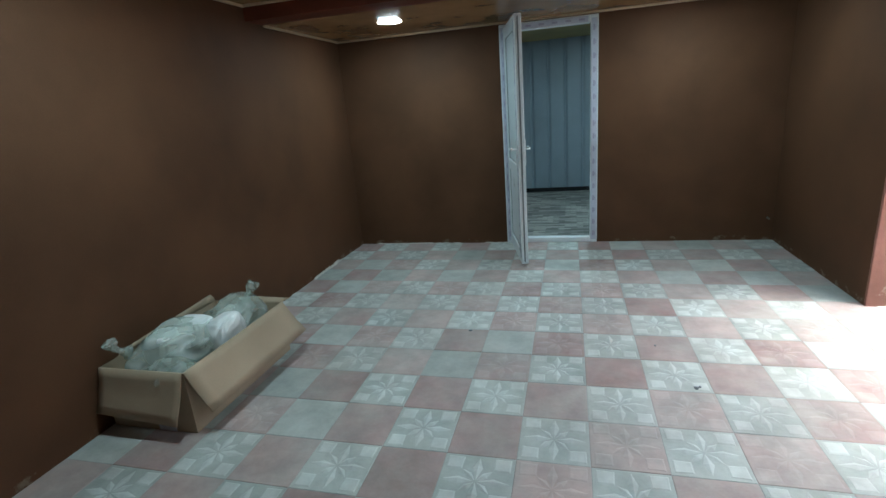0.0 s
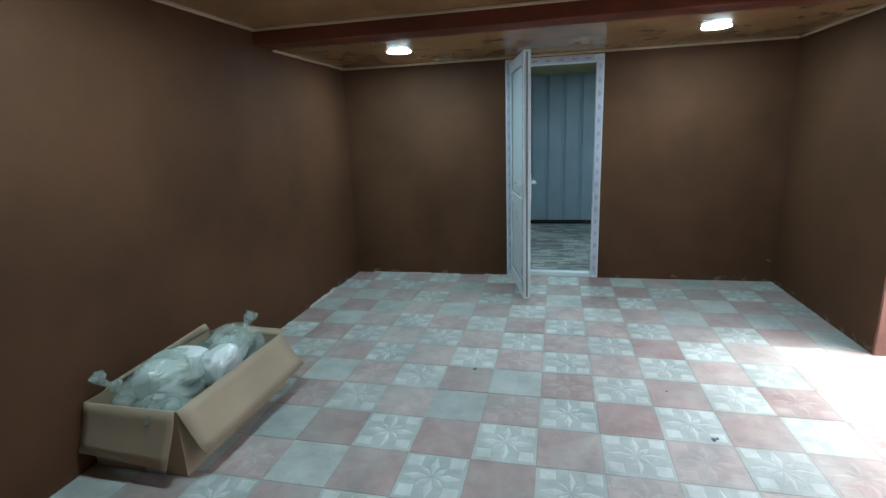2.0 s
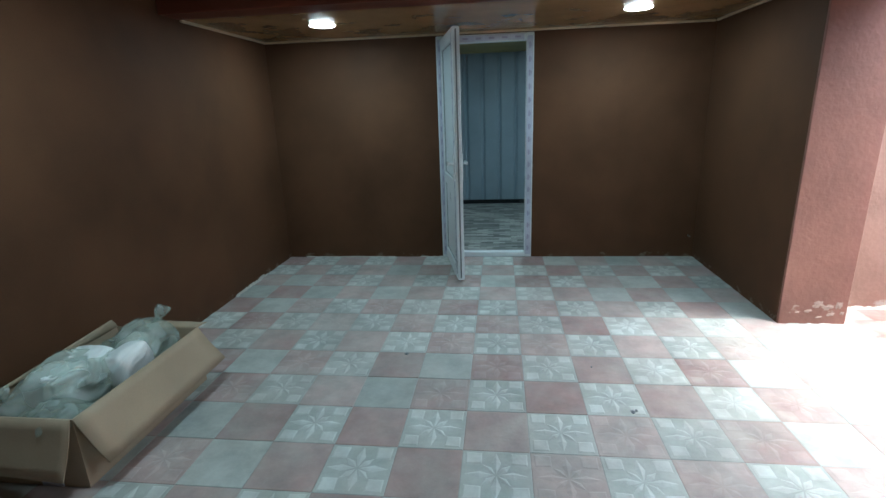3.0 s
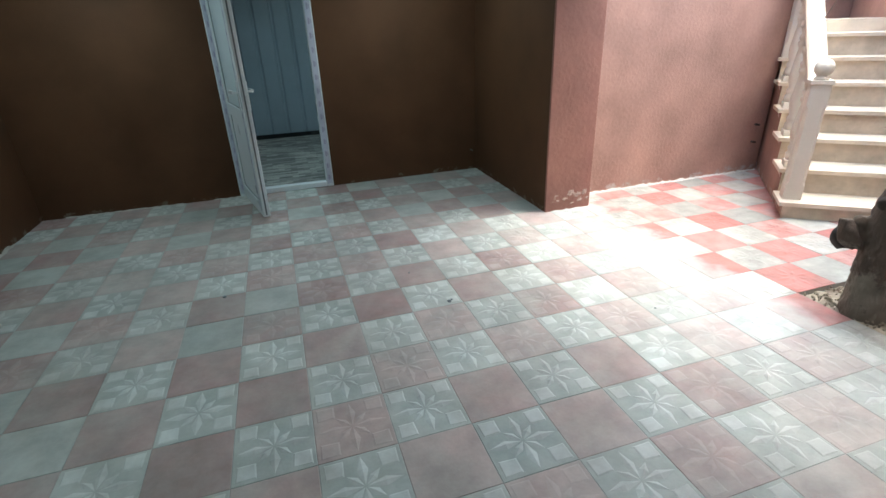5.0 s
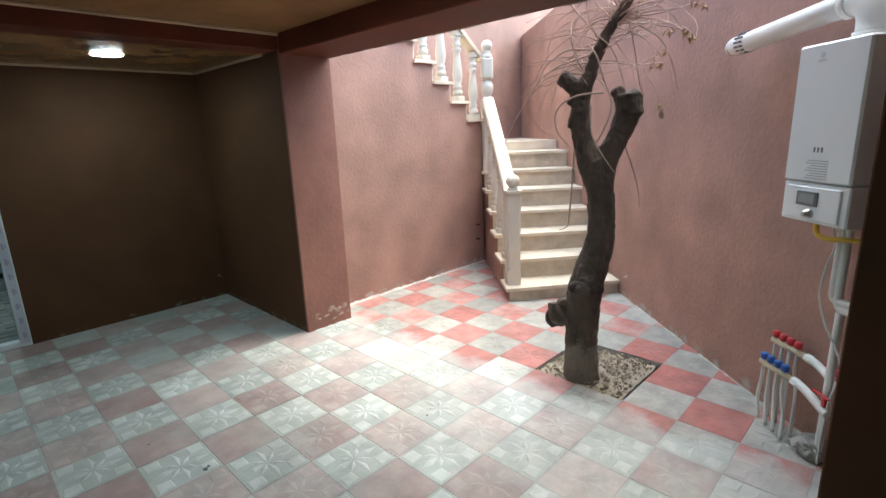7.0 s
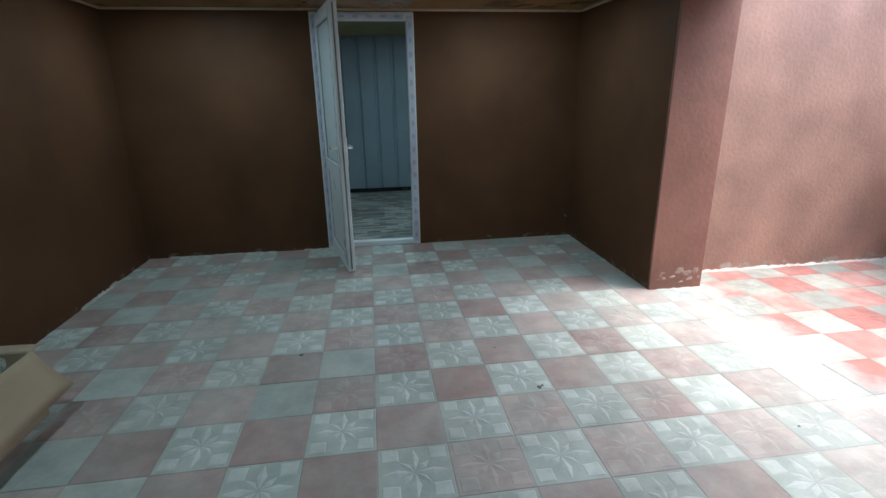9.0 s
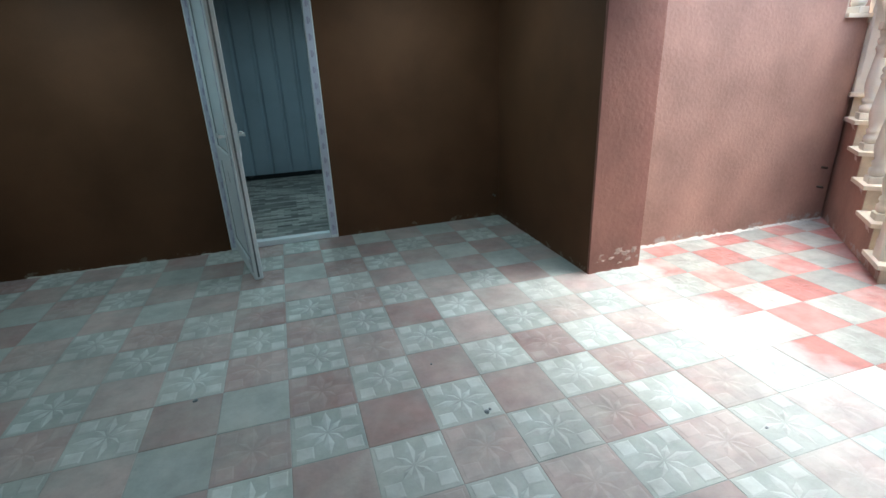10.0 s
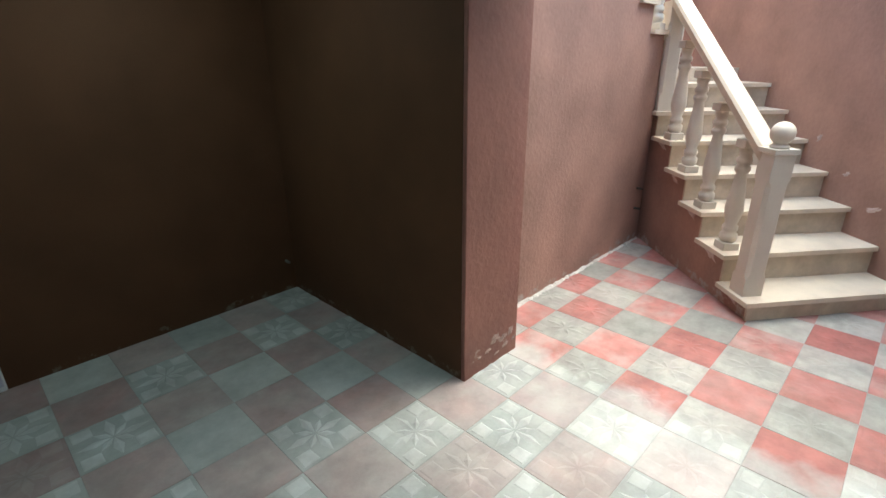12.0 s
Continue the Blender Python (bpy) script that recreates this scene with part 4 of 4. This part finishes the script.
# ---- small things on the pier and the west wall ----
panel = empty("intercom", DIAG @ pose(-0.075, 0, 1.488, 0, 0, 90), "black glossy intercom handset on the wall", "intercom")
part("body", block((0.0, 0.028, -0.04, 0.04, -0.10, 0.10), soft=0.008), M_BLACK, panel)
part("screen", block((0.028, 0.031, -0.03, 0.03, 0.0, 0.08), soft=0.002), M_BLACK, panel, "dark screen")
bm = bmesh.new()
box(bm, 0.028, 0.045, -0.032, -0.004, -0.085, -0.02)
soften(bm, 0.005)
part("handset", bm, M_BLACK, panel)
sw = empty("wall_socket", DIAG @ pose(-0.11, 0, 0.68, 0, 0, 90), "cream double wall socket", "socket")
part("plate", block((0.0, 0.010, -0.032, 0.032, -0.066, 0.066), soft=0.004), M_CREAM, sw)
for z in (-0.035, 0.035):
    part("insert", block((0.010, 0.016, -0.022, 0.022, z - 0.026, z + 0.026), soft=0.003), M_CREAM, sw)
tap = empty("wall_tap", pose(WX, -1.787, 0.716), "small chrome wall tap on the brown wall", "tap")
bm = bmesh.new()
lathe(bm, [(0.028, 0), (0.028, 0.004), (0.012, 0.008)], 16, m=Matrix.Rotation(radians(90), 3, 'Y'))
tube(bm, curve_pts([(0.0, 0, 0), (0.06, 0, 0.0), (0.085, 0, -0.012), (0.09, 0, -0.045)], 4), [0.012] * 13, 10)
part("spout", bm, M_CHROME, tap)
bm = bmesh.new()
tube(bm, [(0.055, 0, 0.01), (0.055, 0, 0.045)], 0.007, 8)
box(bm, 0.048, 0.062, -0.03, 0.03, 0.042, 0.052)
part("lever", bm, M_CHROME, tap)

# ---- cardboard box ----
BX0, BX1, BY0, BY1, BH, TH = -2.35, -1.848, -0.645, 0.215, 0.33, 0.005
carton = empty("cardboard_box", pose(0, 0, 0.002), "open brown cardboard box with flaps folded out, full of bags", "cardboard box")
part("base", block((BX0, BX1, BY0, BY1, 0.0, TH)), M_CARD_IN, carton)
for nm, b in (("side", (BX0, BX0 + TH, BY0, BY1, TH, BH)), ("side", (BX1 - TH, BX1, BY0, BY1, TH, BH)),
              ("end", (BX0 + TH, BX1 - TH, BY0, BY0 + TH, TH, BH)), ("end", (BX0 + TH, BX1 - TH, BY1 - TH, BY1, TH, BH))):
    part(nm, block(b), M_CARD, carton)


def flap(name, a, b, drop_a, drop_b, label, mat):
    """A bent cardboard sheet from the rim a-b to the hanging edge drop_a-drop_b."""
    a, b, c, d = Vector(a), Vector(b), Vector(drop_b), Vector(drop_a)
    n = (b - a).cross(d - a).normalized() * 0.0025
    bm = bmesh.new()
    nu, nv = 12, 5
    sheets = []
    for s in (-1, 1):
        g = []
        for i in range(nu + 1):
            row = []
            for j in range(nv + 1):
                u, v = i / nu, j / nv
                p = (a * (1 - u) + b * u) * (1 - v) + (d * (1 - u) + c * u) * v
                row.append(bm.verts.new(p + n * s + n * (2.2 * math.sin(math.pi * v)) + n * 1.5 * noise.noise(Vector((u * 5, v * 3, 1)))))
            g.append(row)
        for i in range(nu):
            for j in range(nv):
                bm.faces.new((g[i][j], g[i + 1][j], g[i + 1][j + 1], g[i][j + 1])).smooth = True
        sheets.append(g)
    p, q = sheets
    ring = lambda g: [g[i][0] for i in range(nu + 1)] + [g[nu][j] for j in range(1, nv + 1)] + [g[i][nv] for i in range(nu - 1, -1, -1)] + [g[0][j] for j in range(nv - 1, 0, -1)]
    r1, r2 = ring(p), ring(q)
    for i in range(len(r1)):
        k = (i + 1) % len(r1)
        bm.faces.new((r1[i], r1[k], r2[k], r2[i]))
    return part(name, bm, mat, carton, label)


flap("flap", (BX1, BY0, BH), (BX1, BY1, BH + 0.005), (BX1 + 0.10, BY0 + 0.02, 0.115), (BX1 + 0.125, BY1 + 0.02, 0.135), "long side flap hanging outwards", M_CARD)
flap("flap", (BX0, BY0, BH), (BX1 - 0.01, BY0, BH), (BX0 - 0.005, BY0 - 0.07, 0.115), (BX1 - 0.035, BY0 - 0.075, 0.085), "end flap hanging down", M_CARD)
flap("flap", (BX0 + 0.003, BY0 + 0.10, BH), (BX0 + 0.003, BY1, BH), (BX0 + 0.003, BY0 + 0.13, BH + 0.02), (BX0 + 0.004, BY1 - 0.03, 0.385), "raised flap leaning on the wall", M_CARD_IN)
flap("flap", (BX0 + 0.04, BY1, BH), (BX1, BY1, BH), (BX0 + 0.05, BY1 + 0.10, 0.325), (BX1 - 0.02, BY1 + 0.12, 0.31), "end flap pointing up", M_CARD_IN)
part("tape", block((BX1 - 0.22, BX1 - 0.12, BY0 - 0.004, BY0 - 0.001, 0.0, 0.10)), M_FILM, carton, "strip of pale packing tape")


def bag(name, centre, size, seed, label, mat, crease=0.035, knot=None, square=1.0):
    """A slack bag or packet with long folds drawn towards its tied end."""
    ob = empty(name, pose(*centre), label, "plastic bag", "bags in the cardboard box")
    tie = Vector(knot[0]).normalized() if knot else Vector((0.3, 0.5, 0.8)).normalized()
    e1 = tie.cross(Vector((0.1, 0.3, 1))).normalized()
    e2 = tie.cross(e1)
    bm = bmesh.new()
    bmesh.ops.create_icosphere(bm, subdivisions=5, radius=1.0)
    for v in bm.verts:
        d = v.co.copy()
        th = math.atan2(d.dot(e1), d.dot(e2))
        near = 0.65 + 0.35 * d.dot(tie)
        w1 = 4.5 * th + 2.5 * noise.noise(d * 1.5 + Vector((seed, 2, 0)))
        w2 = 8.5 * th + 3 * noise.noise(d * 2.2 + Vector((seed, 7, 0)))
        fold = 1 - 2 * abs(math.sin(w1)) + 0.5 - abs(math.sin(w2))
        k = 1 + crease * 3.0 * noise.noise(d * 1.3 + Vector((seed, 0, 0))) + crease * 1.5 * fold * near * (1 - near ** 6)
        if knot:
            k *= 1 + 0.22 * max(0.0, d.dot(tie)) ** 8
        q = [math.copysign(abs(c) ** square, c) for c in d]
        v.co = Vector((q[0] * size[0] * k, q[1] * size[1] * k, max(-0.85, q[2]) * size[2] * k))
    for f in bm.faces:
        f.smooth = True
    part("film", bm, mat, ob)
    if knot:
        bm = bmesh.new()
        c = curve_pts([Vector(p) for p in knot], 6)
        n = len(c) - 1
        tube(bm, c, [0.042 - 0.026 * math.sin(math.pi * min(1, 1.25 * i / n)) - 0.006 * i / n for i in range(n + 1)], 16)
        for v in bm.verts:
            v.co += noise.noise_vector(v.co * 30) * 0.008
        part("tied_tail", bm, mat, ob, "twisted tied tail")
    return ob


M_WBAG = material("white_milky_plastic", (0.80, 0.82, 0.81), 0.35, vary=0.05, grain=25, bump=0.1)
M_GREEN = material("dull_green_contents", (0.12, 0.15, 0.11), 0.35, vary=0.4, grain=12)
bag("plastic_bag", (-2.155, -0.33, 0.30), (0.175, 0.24, 0.135), 1.3, "clear plastic bag of white bundles, tied at one end", M_BAG, 0.075, [(-0.12, -0.20, 0.06), (-0.135, -0.25, 0.10), (-0.14, -0.27, 0.15)])
bag("plastic_bag", (-2.07, 0.04, 0.31), (0.17, 0.16, 0.12), 4.1, "clear plastic bag with its tied end sticking up", M_BAG, 0.085, [(0.05, 0.04, 0.08), (0.08, 0.06, 0.13), (0.11, 0.09, 0.19)])
bag("plastic_bag", (-2.02, -0.55, 0.265), (0.13, 0.11, 0.075), 7.7, "slack clear plastic bag over green stuff", M_BAG, 0.09)
bag("white_bundle", (-2.185, -0.38, 0.32), (0.10, 0.10, 0.09), 2.2, "white bundle inside a clear bag", M_WBAG, 0.045, None, 0.6)
bag("white_bundle", (-2.14, -0.22, 0.325), (0.105, 0.085, 0.09), 8.2, "white bundle inside a clear bag", M_WBAG, 0.045, None, 0.6)
bag("white_bundle", (-1.985, -0.16, 0.30), (0.085, 0.12, 0.105), 3.2, "white milky plastic bundle in the box", M_WBAG, 0.045, None, 0.7)
bag("white_bundle", (-2.10, 0.05, 0.28), (0.09, 0.08, 0.085), 4.7, "pale bundle inside a clear bag", M_WBAG, 0.05, None, 0.7)
bag("dark_bundle", (-2.06, -0.52, 0.215), (0.18, 0.14, 0.075), 5.2, "dull green bundle seen through clear plastic", M_GREEN, 0.05)
bag("dark_bundle", (-2.12, -0.02, 0.20), (0.18, 0.15, 0.09), 6.2, "dull green bundle seen through clear plastic", M_GREEN, 0.05)

M_SHEET = material("dusty_plastic_sheet", (0.42, 0.40, 0.37), 0.5, vary=0.25, grain=30, bump=0.3)
# ---- crumpled sheet and bucket remains at the court corner ----
crumple = bag("crumpled_sheet", (2.53, -2.06, 0.035), (0.09, 0.07, 0.05), 9.4, "crumpled dusty plastic sheet on the tiles by the pipes", M_SHEET, 0.12)
crumple["group"] = ""
hung_tube("floor_pipe", [(-1.835, 0.10, 0.73), (-1.835, 0.10, 0.5), (-1.835, 0.10, 0.25), (-1.835, 0.10, 0.004)], 0.017, M_PIPE, "grey-white pipe running down to the tiles", "pipe")

# ---- plaster line, crumbs and litter ----
rj = random.Random(3)


def ragged(name, a, b, wide, tall, label, gaps=-1.0):
    """A ragged line of white mortar along the foot of a wall."""
    a, b = Vector(a), Vector(b)
    d = (b - a).normalized()
    n = Vector((-d.y, d.x, 0))
    bm = bmesh.new()
    k = int((b - a).length / 0.03)
    prev = None
    for i in range(k + 1):
        p = a + (b - a) * i / k
        w, h = wide * rj.uniform(0.3, 1.3), tall * rj.uniform(0.3, 1.2)
        row = [bm.verts.new(p + n * 0.004), bm.verts.new(p + Vector((0, 0, h)) + n * 0.004), bm.verts.new(p - n * w * 0.5 + Vector((0, 0, h * 0.35))), bm.verts.new(p - n * w + Vector((0, 0, -0.003)))]
        if prev and noise.noise(p * 3.1) > gaps:
            for q in range(3):
                bm.faces.new((prev[q], prev[q + 1], row[q + 1], row[q]))
        prev = row
    bmesh.ops.delete(bm, geom=[v for v in bm.verts if not v.link_faces], context='VERTS')
    tagged(part(name, bm, M_MORTAR), label, "trim", kind="structure")


M_MORTAR = material("white_mortar", (0.56, 0.53, 0.48), 0.9, vary=0.2, grain=90, bump=0.5)
ragged("trim_mortar_court", (PX1, CY, 0.001), (4.32, CY, 0.001), 0.022, 0.02, "ragged white mortar line at the court wall")
ragged("trim_mortar_slant", tuple(SLANT @ Vector((0.55, 0.0, 0.001))), tuple(SLANT @ Vector((-1.3, 0.0, 0.001))), 0.008, 0.009, "ragged white mortar line at the slanting wall", -0.15)
ragged("trim_mortar_west", (WX, 2.66, 0.001), (WX, 0.75, 0.001), -0.016, 0.026, "white mortar smears at the foot of the wall", -0.12)
ragged("trim_mortar_north", tuple(BACK @ Vector((0.03, 0, 0.001))), tuple(BACK @ Vector((D0, 0, 0.001))), 0.012, 0.012, "thin mortar line at the foot of the wall", 0.0)

def smear(u, z, w, h, seed, m, label, lean=0.4, mat=None):
    """A ragged daub of pale plaster on a wall."""
    bm = bmesh.new()
    rim, n = [], 44
    for k in range(n):
        a = 2 * math.pi * k / n
        f = 1 + 0.75 * noise.noise(Vector((math.cos(a) * 1.6, math.sin(a) * 1.6, seed))) + 0.55 * noise.noise(Vector((math.cos(a) * 7, math.sin(a) * 7, seed + 9)))
        rim.append(bm.verts.new((u + w * f * math.cos(a), 0.001, z + h * f * math.sin(a) - lean * w * f * math.cos(a))))
    mid = bm.verts.new((u, 0.005, z))
    for k in range(n):
        bm.faces.new((rim[k], rim[(k + 1) % n], mid))
    ob = tagged(part("plaster_smear", bm, mat or M_SMEAR), label, "plaster", "plaster daubs on the walls")
    ob.matrix_basis = m


M_SMEAR = material("pale_plaster_daub", (0.55, 0.44, 0.40), 0.9, vary=0.25, grain=60, bump=0.5)
for u, z, w, h, seed in ((0.98, 0.53, 0.05, 0.018, 1.0), (1.25, 0.71, 0.025, 0.014, 2.0), (1.56, 0.92, 0.022, 0.02, 3.0), (0.80, 0.44, 0.03, 0.01, 4.0), (0.45, 0.20, 0.05, 0.014, 5.0)):
    smear(u, z, w, h, seed, SLANT, "daub of pale plaster on the rose wall by the steps")
for k in range(5):
    smear(NOSE_L[k] + 0.20, Z[k] - 0.055 - 0.012 * (k % 2), 0.05 + 0.015 * (k % 3), 0.018, 20.0 + k, SLANT @ pose(0, WN - 0.012, 0), "pale plaster daub under a stair tread", -0.35)
M_FLAKE = material("thin_lime_flake", (0.38, 0.27, 0.235), 0.9, vary=0.3, grain=90, bump=0.4)
FOOT = pose(PX1, PY - 0.02, 0, 0, 0, 180)
for u, z, w, h, seed in ((0.185, 0.14, 0.035, 0.026, 31.0), (0.12, 0.125, 0.03, 0.02, 32.5), (0.06, 0.135, 0.02, 0.024, 34.0), (0.24, 0.095, 0.022, 0.010, 33.0), (0.10, 0.07, 0.025, 0.010, 35.0), (0.31, 0.085, 0.018, 0.007, 36.0), (0.03, 0.08, 0.014, 0.012, 37.0), (0.17, 0.05, 0.02, 0.006, 38.0)):
    smear(u, z, w, h, seed, FOOT, "flaked pale plaster at the foot of the pillar", 0.15, M_FLAKE)
# chipped edge of the lintel
for k in range(26):
    y = rj.uniform(-1.9, 1.05)
    smear(-y, 0.0, rj.uniform(0.02, 0.10), rj.uniform(0.006, 0.016), 50.0 + k, pose(PX1 - rj.uniform(0.006, 0.02), 0, 2.12, -90, 0, -90), "chipped pale plaster along the lintel's edge", 0.0)
bm = bmesh.new()
tube(bm, [(PX0 - 0.055, 2.72, 0.215), (PX0 - 0.055, 2.655, 0.213)], 0.010, 8)
tagged(part("pipe_stub", bm, M_BARK), "short dark pipe stub low in the brown wall's corner", "pipe stub", "pipe stubs in the wall")
for z in (0.30, 0.47):
    bm = bmesh.new()
    tube(bm, [(4.20, CY + 0.02, z), (4.20, CY - 0.05, z + 0.002)], 0.009, 8)
    tagged(part("pipe_stub", bm, M_BARK), "short dark pipe stub in the rose wall", "pipe stub", "pipe stubs in the wall")

bm = bmesh.new()
for k in range(520):
    x, y = rj.uniform(2.41, 2.99), rj.uniform(-1.155, -0.61)
    s = rj.uniform(0.004, 0.013) * (1.6 if rj.random() < 0.12 else 1)
    m = Matrix.Translation((x, y, -0.022 + rj.uniform(0, 0.012) + 0.03 * math.exp(-(((x - 2.52) / 0.6) ** 2 + ((y + 0.88) / 0.6) ** 2) * 9))) @ Euler((rj.uniform(0, 3), rj.uniform(0, 3), rj.uniform(0, 3))).to_matrix().to_4x4() @ Matrix.Diagonal((s * rj.uniform(0.6, 1.5), s, s * 0.5, 1))
    bmesh.ops.create_icosphere(bm, subdivisions=1, radius=1.0, matrix=m)
tagged(part("crumbs", bm, M_SOIL), "loose crumbs and dead leaves in the tree pit", "crumbs", kind="stuff")
for x, y, r in ((0.525, 0.03, 0.012), (0.545, 0.045, 0.008), (0.40, 0.47, 0.006), (1.55, -0.45, 0.007), (-0.72, 0.575, 0.011), (1.9, -0.75, 0.006)):
    bm = bmesh.new()
    bmesh.ops.create_icosphere(bm, subdivisions=2, radius=r)
    for v in bm.verts:
        v.co *= 1 + 0.5 * noise.noise(v.co * 120 + Vector((x, y, 0)))
        v.co.z *= 0.6
    ob = tagged(part("crumb", bm, M_GREY), "small dark crumb lying on the tiles", "crumb", "crumbs on the floor")
    ob.location = (x, y, r * 0.5)

# ---- floor tiles, last ----
base = structure("floor", block((WX - 0.1, 6.2, SOUTH - 0.1, -1.2, -0.10, -0.0022), (WX - 0.1, 2.4, -1.2, 2.72, -0.10, -0.0022), (3.0, 6.2, -1.2, 2.72, -0.10, -0.0022), (2.4, 3.0, -0.6, 2.72, -0.10, -0.0022), (2.4, 3.0, -1.2, -0.6, -0.10, -0.06)), M_GROUT, "chequered cement tile floor, dusty grey and pink", "floor")


def tile_mesh(name, mats, relief):
    """A cement tile with an eight-petalled star in low relief."""
    g, sq = T / 2 - 0.0009, ((-1, -1), (1, -1), (1, 1), (-1, 1))
    bm = bmesh.new()
    e = g - 0.0014
    lo = [bm.verts.new((sx * g, sy * g, -0.02)) for sx, sy in sq]
    hi = [bm.verts.new((sx * g, sy * g, -0.0012)) for sx, sy in sq]
    top = [bm.verts.new((sx * e, sy * e, 0)) for sx, sy in sq]
    for i in range(4):
        j = (i + 1) % 4
        bm.faces.new((lo[i], lo[j], hi[j], hi[i]))
        bm.faces.new((hi[i], hi[j], top[j], top[i]))
    bm.faces.new(top)
    if relief:
        for k in range(8):
            a = k * math.pi / 4
            r0, rm, r1, w = (0.006, 0.046, 0.088, 0.016) if k % 2 else (0.006, 0.072, 0.136, 0.021)
            c, s = math.cos(a), math.sin(a)

            def at(r, q, z):
                return bm.verts.new((r * c - q * s, r * s + q * c, z))
            p0, pl, pr, p1, mid = at(r0, 0, 0.0005), at(rm, w, 0.0005), at(rm, -w, 0.0005), at(r1, 0, 0.0005), at(rm, 0, relief)
            for tri in ((p0, mid, pl), (pl, mid, p1), (p1, mid, pr), (pr, mid, p0)):
                bm.faces.new(tri).material_index = 1
        h = 0.0005 + relief * 0.35
        for sx, sy in sq:
            lo = [bm.verts.new((sx * x, sy * y, 0.0004)) for x, y in ((0.062, 0.066), (0.134, 0.062), (0.136, 0.136), (0.062, 0.134))]
            hi = [bm.verts.new((sx * x, sy * y, h)) for x, y in ((0.069, 0.072), (0.129, 0.068), (0.131, 0.131), (0.069, 0.128))]
            bm.faces.new(hi).material_index = 1
            for i in range(4):
                bm.faces.new((lo[i], lo[(i + 1) % 4], hi[(i + 1) % 4], hi[i])).material_index = 1
    return mesh_of(name, bm, mats)


TG, TP = [M_TILE_G, M_PETAL_G], [M_TILE_P, M_PETAL_P]
kinds = {"g": [tile_mesh("tile", TG, 0.007), tile_mesh("tile", TG, 0.0045), tile_mesh("tile", TG, 0)],
         "p": [tile_mesh("tile", TP, 0.0045), tile_mesh("tile", TP, 0.0025), tile_mesh("tile", TP, 0)]}
PLAIN = {(-2, 1), (-3, 0), (-5, -2), (4, 5), (5, 4)}
rt = random.Random(11)
spare = {"g": [], "p": []}
count = 0
for i in range(-8, 16):
    for j in range(-14, 9):
        if 8 <= i < 10 and -4 <= j < -2:
            continue
        x, y = (i + 0.5) * T, (j + 0.5) * T
        across = (SLANT.inverted() @ Vector((x, y, 0))).y
        if i >= 6 and (j >= 5 or j < -8 or across < -0.15):
            continue
        kind = "g" if (i + j) % 2 else "p"
        w = rt.random()
        if kind == "g":
            which = 0 if w < 0.8 else 1
            if i > 8 or j > 4 or i < -5:
                which = 1 if w < 0.55 else 2
        else:
            which = 0 if w < 0.25 else (1 if w < 0.6 else 2)
            if j > 4 or i < -2:
                which = 2 if w < 0.7 else 1
        if (i, j) in PLAIN:
            which = 2
        m = pose(x, y, rt.uniform(-0.0008, 0.0008), rt.uniform(-0.16, 0.16), rt.uniform(-0.16, 0.16), 90 * rt.randint(0, 3) + rt.uniform(-0.2, 0.2))
        me = kinds[kind][which]
        if j >= -6 and i < 12 and not (i < -7 and j < 0):
            count += 1
            ob = new("tile", me)
            ob.parent, ob.matrix_basis = base, m
        else:
            spare[kind].append((me, m))
for kind, mats in (("g", TG), ("p", TP)):
    bm = bmesh.new()
    for me, m in spare[kind]:
        n0 = len(bm.verts)
        bm.from_mesh(me)
        bm.verts.ensure_lookup_table()
        for v in bm.verts[n0:]:
            v.co = m @ v.co
    far = part("far_tiles", bm, mats, base, "more cement tiles of the same floor")
    far["kind"] = "stuff"
